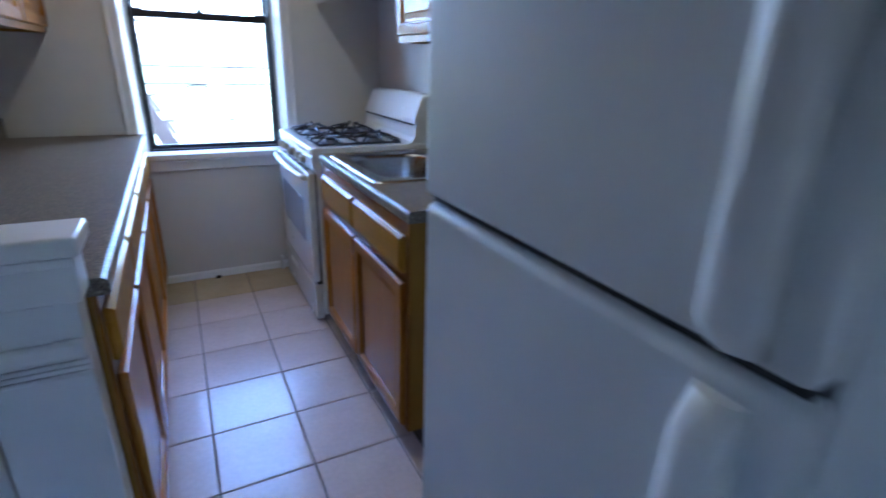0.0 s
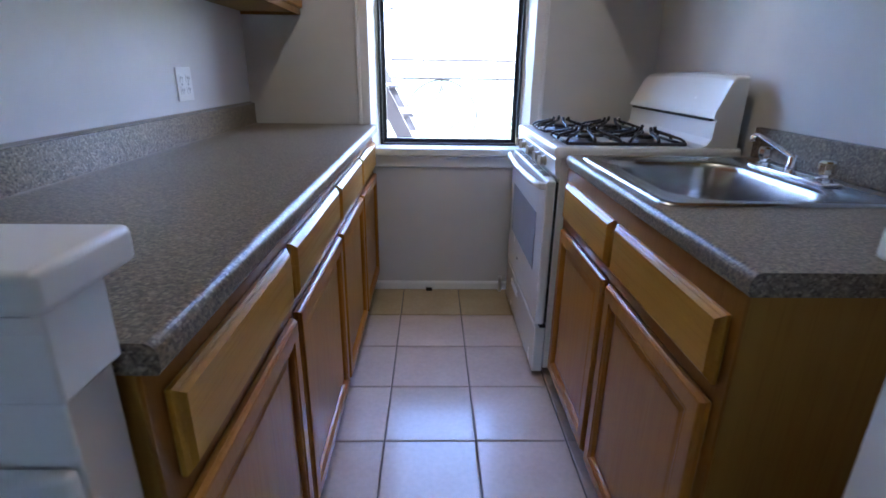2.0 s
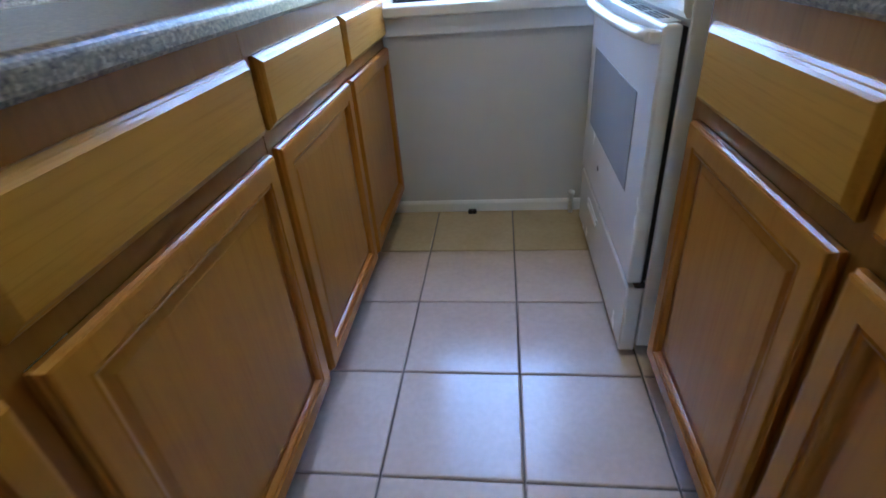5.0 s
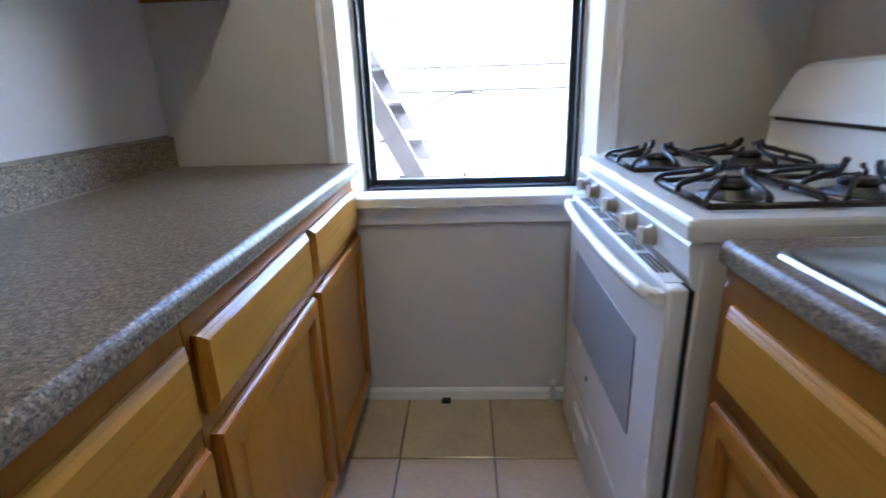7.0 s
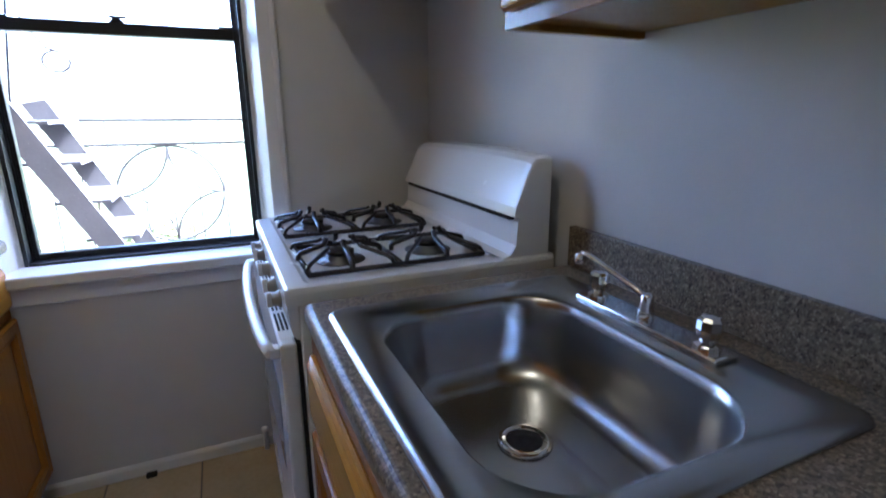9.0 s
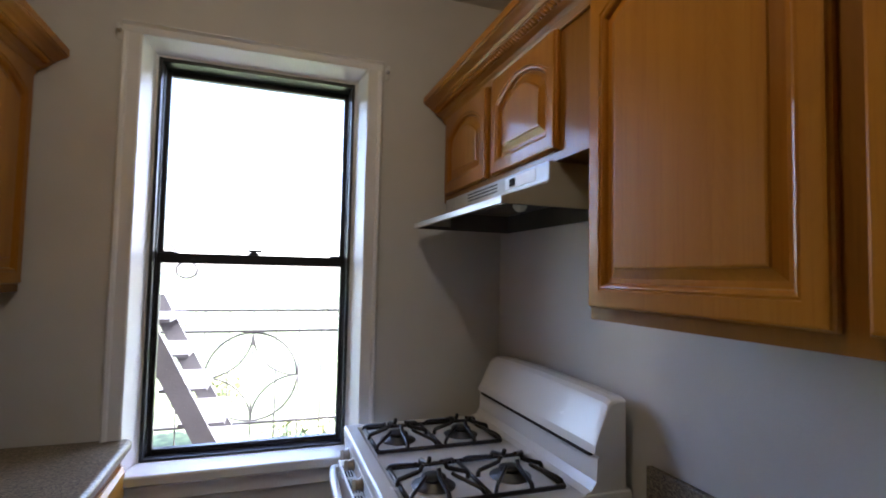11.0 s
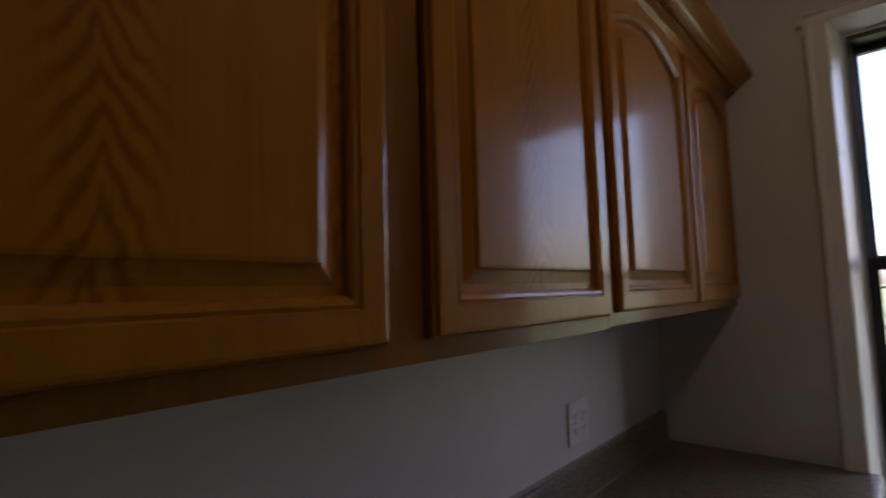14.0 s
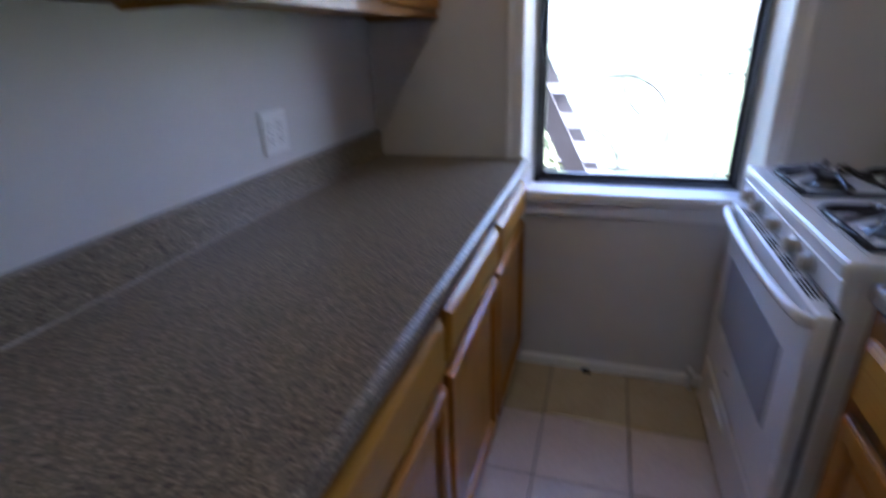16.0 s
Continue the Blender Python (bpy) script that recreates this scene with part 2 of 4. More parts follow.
def rings(loops, matrix=None, cap_first=False, cap_last=True, smooth=True):
    """Skins a row of loops that have equal counts."""
    bm = bmesh.new()
    rows = []
    for lp in loops:
        rows.append([bm.verts.new(matrix @ Vector(p) if matrix else Vector(p)) for p in lp])
    n = len(rows[0])
    for a, b in zip(rows, rows[1:]):
        for i in range(n):
            f = bm.faces.new((a[i], a[(i + 1) % n], b[(i + 1) % n], b[i]))
            f.smooth = smooth
    if cap_first:
        bm.faces.new(list(reversed(rows[0])))
    if cap_last:
        bm.faces.new(rows[-1])
    bmesh.ops.recalc_face_normals(bm, faces=bm.faces)
    return bm


def lathe(profile, center, n=24, axis=2):
    """Turns (radius, height) pairs about an axis through center."""
    cx, cy, cz = center
    loops = []
    for r, h in profile:
        row = []
        for i in range(n):
            a = 2 * math.pi * i / n
            p = [r * math.cos(a), r * math.sin(a)]
            p.insert(axis, h)
            row.append((cx + p[0], cy + p[1], cz + p[2]))
        loops.append(row)
    return rings(loops, None, True, True)


def tube(path, r, n=10):
    """A round bar along a row of points."""
    pts = [Vector(p) for p in path]
    loops = []
    ref = None
    for i, p in enumerate(pts):
        d = (pts[min(i + 1, len(pts) - 1)] - pts[max(i - 1, 0)]).normalized()
        if ref is None:
            ref = d.orthogonal().normalized()
        u = (ref - d * ref.dot(d)).normalized()
        ref = u
        w = d.cross(u)
        loops.append([tuple(p + (u * math.cos(2 * math.pi * k / n) + w * math.sin(2 * math.pi * k / n)) * r) for k in range(n)])
    return rings(loops, None, True, True)


def merge(target, other):
    me = bpy.data.meshes.new("tmp")
    other.to_mesh(me)
    other.free()
    target.from_mesh(me)
    bpy.data.meshes.remove(me)
    return target


def bowed(pts, cx, cy, hx, hy, k):
    """Lets the sides of an outline swell by k times its half size."""
    return [(x + k * hx * math.copysign(1 - min(1, abs(y - cy) / hy) ** 2, x - cx) * (abs(x - cx) / hx > 0.5), y + k * hy * math.copysign(1 - min(1, abs(x - cx) / hx) ** 2, y - cy) * (abs(y - cy) / hy > 0.5), z) for x, y, z in pts]


def rounded(x0, x1, y0, y1, r, z, n=6):
    """A rounded rectangle's outline at height z."""
    out = []
    for cx, cy, a0 in ((x1 - r, y1 - r, 0), (x0 + r, y1 - r, 90), (x0 + r, y0 + r, 180), (x1 - r, y0 + r, 270)):
        for k in range(n + 1):
            a = radians(a0 + 90 * k / n)
            out.append((cx + r * math.cos(a), cy + r * math.sin(a), z))
    return out


# ---- cabinet fronts ----
def facing(x, y, z, side):
    """Local (across, up, out) to world; side 1 looks to +x, -1 to -x."""
    return Matrix(((0, 0, side, x), (side, 0, 0, y), (0, 1, 0, z), (0, 0, 0, 1)))


def outline(w, h, inset, out, arch=0.0, n=26):
    """A panel outline, its top arched by the amount given."""
    a, b, top = inset, w - inset, h - inset
    pts = [(a, inset, out), (b, inset, out)]
    for k in range(n + 1):
        s = k / n
        x = b + (a - b) * s
        e = abs(2 * s - 1)
        drop = 0.0
        if arch:
            drop = arch * (1.18 if e > 0.93 else (e / 0.93) ** 2)
        pts.append((x, top - drop, out))
    return pts


def front_door(parent, x, y0, y1, z0, z1, side, arch=0.0, stile=0.05, name="door"):
    w, h = y1 - y0, z1 - z0
    m = facing(x, y0 if side > 0 else y1, z0, side)
    t = 0.02
    fr = rings([outline(w, h, 0.002, 0), outline(w, h, 0, 0.003), outline(w, h, 0, t - 0.009), outline(w, h, 0.003, t - 0.005), outline(w, h, 0.004, t - 0.001), outline(w, h, 0.008, t),
                outline(w, h, stile - 0.013, t, arch), outline(w, h, stile - 0.011, t - 0.003, arch), outline(w, h, stile - 0.007, t - 0.0015, arch), outline(w, h, stile - 0.003, t - 0.003, arch),
                outline(w, h, stile, t - 0.007, arch), outline(w, h, stile + 0.002, t - 0.0135, arch)], m, True, False, False)
    d = part(name, fr, OAK_V, parent)
    if not arch:
        pn = rings([outline(w, h, stile + 0.002, t - 0.0135), outline(w, h, stile + 0.008, t - 0.0135), outline(w, h, stile + 0.020, t - 0.0112), outline(w, h, stile + 0.022, t - 0.0104), outline(w, h, stile + 0.026, t - 0.0102)], m, False, True, False)
        part("panel", pn, OAK_V, d)
        return d
    pn = rings([outline(w, h, stile + 0.002, t - 0.0135, arch), outline(w, h, stile + 0.012, t - 0.0135, arch * 0.98), outline(w, h, stile + 0.03, t - 0.0065, arch * 0.93), outline(w, h, stile + 0.032, t - 0.003, arch * 0.92),
                outline(w, h, stile + 0.036, t - 0.002, arch * 0.9), outline(w, h, stile + 0.04, t - 0.002, arch * 0.9)], m, False, True, False)
    part("panel", pn, OAK_PANEL if arch and side > 0 and y1 < -1.0 else OAK_V, d)
    return d


def front_drawer(parent, x, y0, y1, z0, z1, side):
    w, h = y1 - y0, z1 - z0
    m = facing(x, y0 if side > 0 else y1, z0, side)
    t = 0.02
    bm = rings([outline(w, h, 0.002, 0), outline(w, h, 0, 0.003), outline(w, h, 0, t - 0.011), outline(w, h, 0.004, t - 0.007), outline(w, h, 0.006, t - 0.006),
                outline(w, h, 0.009, t - 0.003), outline(w, h, 0.013, t)], m, True, True, False)
    return part("drawer_front", bm, OAK_H, parent)


def base_cabinet(side, xw, xf, y0, y1, fronts, label, group):
    """A base unit between the wall xw and the face xf, with drawer and door fronts."""
    c = thing("base_cabinet", ((xw + xf) / 2, (y0 + y1) / 2, 0), label, "cabinet", group)
    lo, hi = min(xw, xf), max(xw, xf)
    t = 0.018
    s = side
    top = TOP - 0.038
    xe, xk = xf - s * 0.004, xf - s * 0.076
    notch = [(xw + s * 0.004, 0.008), (xk, 0.008), (xk, 0.10), (xe, 0.10), (xe, top), (xw + s * 0.004, top)]
    part("side_panel", prism(notch, 1, y0 + 0.001, y0 + t), OAK_SIDE, c)
    part("side_panel", prism(notch, 1, y1 - t, y1 - 0.001), OAK_SIDE, c)
    part("bottom_panel", boxes((lo + 0.004, hi - 0.004, y0 + t, y1 - t, 0.10, 0.12)), OAK_SIDE, c)
    f0, f1 = sorted((xf - s * 0.0035, xf + s * 0.002))
    fr = bmesh.new()
    ys = sorted([y0 + 0.001] + [v for f in fronts for v in f[:2]] + [y1 - 0.001])
    add_box(fr, f0, f1, y0 + 0.001, y1 - 0.001, top - 0.05, top)
    add_box(fr, f0, f1, y0 + 0.001, y1 - 0.001, 0.10, 0.145)
    add_box(fr, f0, f1, y0 + 0.001, y1 - 0.001, 0.668, 0.705)
    for a, b in zip(ys[0::2], ys[1::2]):
        add_box(fr, f0, f1, a - (0.006 if a > y0 + 0.01 else 0), b + (0.006 if b < y1 - 0.01 else 0), 0.145, 0.668)
        add_box(fr, f0, f1, a - (0.006 if a > y0 + 0.01 else 0), b + (0.006 if b < y1 - 0.01 else 0), 0.705, top - 0.05)
    part("face_frame", fr, OAK_DARK, c)
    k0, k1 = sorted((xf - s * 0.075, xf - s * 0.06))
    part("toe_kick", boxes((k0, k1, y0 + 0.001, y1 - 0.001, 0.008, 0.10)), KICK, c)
    for a, b in fronts:
        front_drawer(c, xf + s * 0.002, a, b, 0.703, 0.828, s)
        front_door(c, xf + s * 0.002, a, b, 0.118, 0.669, s)
    return c


def wall_cabinet(side, xw, xf, y0, y1, z0, z1, fronts, arch, label, group):
    c = thing("wall_cabinet", (xw, (y0 + y1) / 2, z0), label, "cabinet", group)
    lo, hi = sorted((xw + side * 0.003, xf - side * 0.004))
    t = 0.016
    for ya in (y0 + 0.001, y1 - t):
        part("side_panel", boxes((lo, hi, ya, ya + t - 0.001, z0, z1)), OAK_SIDE, c)
    part("bottom_panel", boxes((lo, hi, y0 + t, y1 - t, z0 + 0.012, z0 + 0.026)), OAK_SIDE, c)
    part("top_panel", boxes((lo, hi, y0 + t, y1 - t, z1 - t, z1)), OAK_SIDE, c)
    f0, f1 = sorted((xf - side * 0.004, xf + side * 0.002))
    fr = bmesh.new()
    add_box(fr, f0, f1, y0 + 0.001, y1 - 0.001, z0, z0 + 0.045)
    add_box(fr, f0, f1, y0 + 0.001, y1 - 0.001, z1 - 0.045, z1)
    ys = sorted([y0 + 0.001] + [v for f in fronts for v in f] + [y1 - 0.001])
    for a, b in zip(ys[0::2], ys[1::2]):
        add_box(fr, f0, f1, a - (0.008 if a > y0 + 0.01 else 0), b + (0.008 if b < y1 - 0.01 else 0), z0 + 0.045, z1 - 0.045)
    part("face_frame", fr, OAK_DARK, c)
    for a, b in fronts:
        front_door(c, xf + side * 0.002, a, b, z0 + 0.026, z1 - 0.036, side, arch)
    return c


def crown(side, xf, y0, y1, z, label):
    c = thing("crown_moulding", (xf, (y0 + y1) / 2, z), label, "moulding")
    prof = [(-0.004, 0.0), (0.006, 0.0), (0.009, 0.006), (0.014, 0.017), (0.024, 0.027), (0.034, 0.031), (0.040, 0.034), (0.058, 0.052), (0.062, 0.052), (0.068, 0.060), (0.082, 0.069), (0.094, 0.075), (0.096, 0.080), (0.100, 0.080), (0.100, 0.104), (-0.004, 0.104)]
    part("cornice", prism([(xf + side * (a + 0.003), z + b) for a, b in prof], 1, y0, y1), OAK_CROWN, c)
    bm = bmesh.new()
    pitch = 0.0155
    for i in range(int((y1 - y0 - 0.02) / pitch)):
        y = y0 + 0.012 + i * pitch
        # a slanted, rounded twist of the rope on the sloping facet
        back, mid, top = [], [], []
        for ring, r, out in ((back, 1.0, -0.002), (mid, 0.85, 0.005), (top, 0.4, 0.0085)):
            for k in range(8):
                a = 2 * math.pi * k / 8
                u, v = 0.0056 * r * math.cos(a), 0.0115 * r * math.sin(a)
                ring.append(bm.verts.new((xf + side * (0.052 + (v + out) * 0.707), y + u + v * 0.42, z + 0.043 + (v - out) * 0.707)))
        for p, q in ((back, mid), (mid, top)):
            for k in range(8):
                f = bm.faces.new((p[k], p[(k + 1) % 8], q[(k + 1) % 8], q[k]))
                f.smooth = True
        bm.faces.new(top)
    bmesh.ops.recalc_face_normals(bm, faces=bm.faces)
    part("rope_bead", bm, OAK_CROWN, c, "carved rope bead strip")
    return c


# ---- shell of the place ----
W = 0.25
WX0, WX1, WZ0, WZ1 = 0.604, 1.338, 0.775, 2.281     # window opening
structure("wall_window", boxes((XW - 0.15, WX0 - 0.046, 0, W, 0, CEIL), (WX1 + 0.046, WX + 0.15, 0, W, 0, CEIL), (WX0 - 0.046, WX1 + 0.046, 0, W, 0, WZ0), (WX0 - 0.046, WX1 + 0.046, 0, W, WZ1 + 0.048, CEIL)), WALL,
          "painted off-white plaster wall around the window", "wall")
structure("wall_left", boxes((XW - 0.15, XW, -2.155, 0, 0, CEIL)), WALL, "painted off-white wall above the worktop", "wall")
structure("wall_right", boxes((WX, WX + 0.15, YB, 0, 0, CEIL)), WALL, "painted off-white wall behind sink and stove", "wall")
structure("wall_partition", boxes((XL, 0.39, -2.235, -2.155, 0, CEIL)), WALL, "painted off-white partition ending beside the half wall", "wall")
OY0, OY1, OZ0, OZ1 = -3.92, -3.75, 1.15, 1.65         # unseen opening of the room behind, added to let fill daylight in
structure("wall_room_left", boxes((XL - 0.15, XL, OY1, -2.155, 0, CEIL), (XL - 0.15, XL, YB, OY0, 0, CEIL), (XL - 0.15, XL, OY0, OY1, 0, OZ0), (XL - 0.15, XL, OY0, OY1, OZ1, CEIL)), WALL,
          "plain painted wall of the adjoining room with an added fill-light opening", "wall")
# second unseen opening, added to brighten surfaces that face the back room
BX0, BX1, BZ0, BZ1 = 0.25, 0.68, 1.0, 1.62
structure("wall_room_back", boxes((XL, BX0, YB - 0.2, YB, 0, CEIL), (BX1, WX, YB - 0.2, YB, 0, CEIL), (BX0, BX1, YB - 0.2, YB, 0, BZ0), (BX0, BX1, YB - 0.2, YB, BZ1, CEIL)), WALL,
          "plain painted back wall of the adjoining room with a small added opening for fill light", "wall")
# unseen outer wall; its added depth cuts side light through the window
structure("wall_exterior", boxes((XW - 3.0, WX0 - 0.05, W, 0.42, -4.2, CEIL + 0.4), (WX1 + 0.05, WX + 3.0, W, 0.42, -4.2, CEIL + 0.4), (WX0 - 0.05, WX1 + 0.05, W, 0.42, -4.2, 0.70), (WX0 - 0.05, WX1 + 0.05, W, 0.42, WZ1 + 0.05, CEIL + 0.4)), BRICK,
          "unseen brown brick outer face, its depth added to narrow the window light", "wall")
structure("ceiling", boxes((XL - 0.15, WX + 0.15, YB - 0.2, W, CEIL, CEIL + 0.2)), CEILING, "flat cream painted ceiling", "ceiling")
floor = structure("floor", boxes((XL - 0.15, WX + 0.15, YB - 0.2, W, -0.2, 0.0)), GROUT, "floor bed with grey grout between the tiles", "floor")

lamp = bpy.data.lights.new("ceiling_bulb", "POINT")
lamp.energy, lamp.color, lamp.shadow_soft_size = 0.5, (1.0, 0.86, 0.55), 0.07
lp = new("ceiling_bulb", lamp)
lp.location = (0.97, -1.35, CEIL - 0.13)

structure("baseboard", prism([(0.0, 0.008), (-0.012, 0.008), (-0.012, 0.044), (-0.006, 0.053), (0.0, 0.055)], 0, 0.53, 1.34), TRIM, "low white painted baseboard under the window", "baseboard")


def half_wall(x0, x1, label, near, far, end, top):
    """A low panelled wall with a rounded cap. end: the side of its free end, +1 or -1."""
    c = thing("half_wall", ((x0 + x1) / 2, (near + far) / 2, 0), label, "half wall", "half walls at the opening")
    part("core", box(x0, x1, near, far, 0.008, top - 0.038, 0.003, 2), TRIM, c)
    e0, e1 = (x0, x1 + 0.026) if end > 0 else (x0 - 0.026, x1)
    part("cap", box(e0, e1, near - 0.028, far + 0.034, top - 0.038, top, 0.008, 3), TRIM, c, "white painted cap with rounded edges")
    m0, m1 = (x0, x1 + 0.012) if end > 0 else (x0 - 0.012, x1)
    part("frieze", box(m0, m1, near - 0.013, far, top - 0.128, top - 0.0385, 0.004, 2), TRIM, c)
    part("cove", prism([(near - 0.0135, top - 0.058), (near - 0.018, top - 0.054), (near - 0.024, top - 0.0385), (near - 0.0135, top - 0.0385)], 0, m0, m1), TRIM, c)
    part("lip", box(x0, x1, near - 0.02, near - 0.001, top - 0.238, top - 0.2, 0.008, 3), TRIM, c)
    for z in (0.25, 0.262, 0.274):
        part("bead", box(x0, x1, near - 0.009, near - 0.001, top - z - 0.005, top - z + 0.005, 0.003, 2), TRIM, c)
    return c


half_wall(0.392, 0.559, "white painted half wall with cap and mouldings", -2.225, -2.155, 1, 1.03)
half_wall(1.373, WX - 0.002, "white painted half wall beside the refrigerator", -2.225, -2.14, -1, 1.03)


# ---- window ----
def window_unit():
    structure("window_sill", box(WX0 - 0.075, WX1 + 0.075, -0.05, 0.10, 0.762, 0.799, 0.008, 3), TRIM, "white painted window sill board", "window sill")
    structure("window_apron", box(WX0 - 0.06, WX1 + 0.06, -0.018, -0.0005, 0.70, 0.761, 0.005, 2), TRIM, "white painted apron board under the sill", "trim")
    # flat boards round the opening with reveals that fall back to the frame
    for n, x, d in (("window_casing_1", WX0, -1), ("window_casing_2", WX1, 1)):
        pts = [(x + d * 0.092, -0.0005), (x + d * 0.092, -0.020), (x + d * 0.086, -0.023), (x + d * 0.078, -0.020), (x + d * 0.072, -0.0145), (x + d * 0.038, -0.0145), (x + d * 0.032, -0.012), (x + d * 0.002, 0.0835), (x - d * 0.003, 0.0845), (x - d * 0.003, 0.192), (x + d * 0.0455, 0.192), (x + d * 0.0455, -0.0005)]
        structure(n, prism(pts, 2, 0.7995, 2.3115), TRIM, "white painted window casing with a moulded edge", "trim")
    pts = [(-0.0005, 2.352), (-0.020, 2.352), (-0.023, 2.347), (-0.0145, 2.338), (-0.0145, 2.318), (-0.012, 2.312), (0.0835, 2.283), (0.0845, 2.278), (0.19, 2.278), (0.19, 2.328), (-0.0005, 2.328)]
    structure("window_casing_3", prism(pts, 0, WX0 - 0.092, WX1 + 0.092), TRIM, "white painted head casing with a moulded edge", "trim")
    w = thing("window_1", ((WX0 + WX1) / 2, 0.12, 0.80), "dark bronze double-hung window with closed sashes", "window")
    w["kind"] = "structure"
    x0, x1, z0, z1 = WX0 + 0.004, WX1 - 0.004, 0.7995, 2.277
    fr = boxes((x0, x0 + 0.012, 0.082, 0.21, z0, z1), (x1 - 0.012, x1, 0.082, 0.21, z0, z1), (x0 + 0.012, x1 - 0.012, 0.085, 0.21, z1 - 0.014, z1), (x0 + 0.012, x1 - 0.012, 0.085, 0.21, z0, z0 + 0.008))
    merge(fr, boxes((x0 + 0.012, x0 + 0.017, 0.118, 0.126, z0 + 0.008, z1 - 0.014), (x1 - 0.017, x1 - 0.012, 0.118, 0.126, z0 + 0.008, z1 - 0.014)))
    part("window_frame", fr, FRAME, w)
    def sash(y, za, zb, bot, top):
        a, b = x0 + 0.0125, x1 - 0.0125
        bm = bmesh.new()
        for d in ((a, a + 0.018, y, y + 0.03, za, zb), (b - 0.018, b, y, y + 0.03, za, zb), (a + 0.018, b - 0.018, y, y + 0.03, za, za + bot), (a + 0.018, b - 0.018, y, y + 0.03, zb - top, zb)):
            merge(bm, box(*d, 0.002, 1))
        s = part("sash", bm, FRAME, w)
        g = part("pane", boxes((a + 0.016, b - 0.016, y + 0.013, y + 0.017, za + bot - 0.003, zb - top + 0.003)), GLASS, s)
        g.visible_shadow = False
    sash(0.127, z0 + 0.009, 1.552, 0.02, 0.038)
    sash(0.168, 1.516, z1 - 0.015, 0.034, 0.022)
    lk = lathe([(0.006, 0), (0.02, 0.0), (0.02, 0.006), (0.01, 0.012), (0.01, 0.016)], (0.962, 0.142, 1.5525), 16)
    merge(lk, box(0.942, 0.992, 0.130, 0.140, 1.5645, 1.573, 0.002))
    part("sash_lock", lk, FRAME, w)
    for x in (x0 + 0.05, x1 - 0.05):
        part("tilt_latch", box(x - 0.025, x + 0.025, 0.129, 0.150, 1.5525, 1.559, 0.002), FRAME, w)
    for x in (WX0 - 0.102, WX1 + 0.112):
        b = thing("curtain_bracket", (x, 0, 2.30), "small painted metal curtain rod bracket on the wall", "bracket", "curtain brackets")
        bm = box(x - 0.008, x + 0.008, -0.004, -0.0005, 2.285, 2.335, 0.001)
        merge(bm, box(x - 0.005, x + 0.005, -0.03, -0.004, 2.31, 2.32, 0.001))
        merge(bm, box(x - 0.005, x + 0.005, -0.034, -0.028, 2.31, 2.332, 0.001))
        part("plate", bm, PLASTIC, b)


window_unit()

# ---- worktops ----
def worktop_profile(xe, side, back, z=TOP, th=0.038):
    """Rolled front edge at xe; the back reaches the wall."""
    s = side
    pts = [(back, z - th), (back, z)]
    r = 0.016
    for k in range(7):
        a = radians(90 - 15 * k)
        pts.append((xe - s * r + s * r * math.cos(a), z - r + r * math.sin(a)))
    pts += [(xe, z - th + 0.006), (xe - s * 0.004, z - th)]
    return pts


def left_worktop():
    c = thing("worktop", (0.3, -1.2, TOP), "speckled grey-brown laminate worktop with backsplash over oak units", "worktop")
    part("slab", prism(worktop_profile(0.602, 1, XW + 0.002), 1, -2.15, -0.002, False), LAMINATE, c)
    part("backsplash", box(XW + 0.002, XW + 0.02, -2.128, -0.002, TOP + 0.0005, TOP + 0.098, 0.003, 2), LAMINATE, c)
    part("caulk", prism([(XW + 0.020, TOP + 0.0003), (XW + 0.0235, TOP + 0.0003), (XW + 0.0202, TOP + 0.0035)], 1, -2.128, -0.002), CAULK, c, "thin line of yellowed caulk")
    part("caulk", prism([(XW + 0.0005, TOP + 0.0982), (XW + 0.007, TOP + 0.0982), (XW + 0.0005, TOP + 0.105)], 1, -2.128, -0.002), CAULK, c, "thin line of yellowed caulk")


left_worktop()

SX0, SX1, SY0, SY1 = 1.36, 1.90, -1.598, -0.978


def right_worktop():
    c = thing("worktop", (1.63, -1.4, TOP), "speckled grey-brown laminate worktop around the sink", "worktop")
    bm = prism(worktop_profile(1.33, -1, SX0 + 0.02), 1, -1.957, -0.918, False)
    z0, z1 = TOP - 0.038, TOP
    add_box(bm, SX1 - 0.012, WX - 0.002, -1.957, -0.918, z0, z1)
    add_box(bm, SX0 + 0.02, SX1 - 0.012, -1.957, SY0 + 0.012, z0, z1)
    add_box(bm, SX0 + 0.02, SX1 - 0.012, SY1 - 0.012, -0.918, z0, z1)
    part("slab", bm, LAMINATE, c)
    part("backsplash", box(WX - 0.021, WX - 0.002, -1.957, -0.918, TOP + 0.0005, TOP + 0.098, 0.003, 2), LAMINATE, c)


right_worktop()


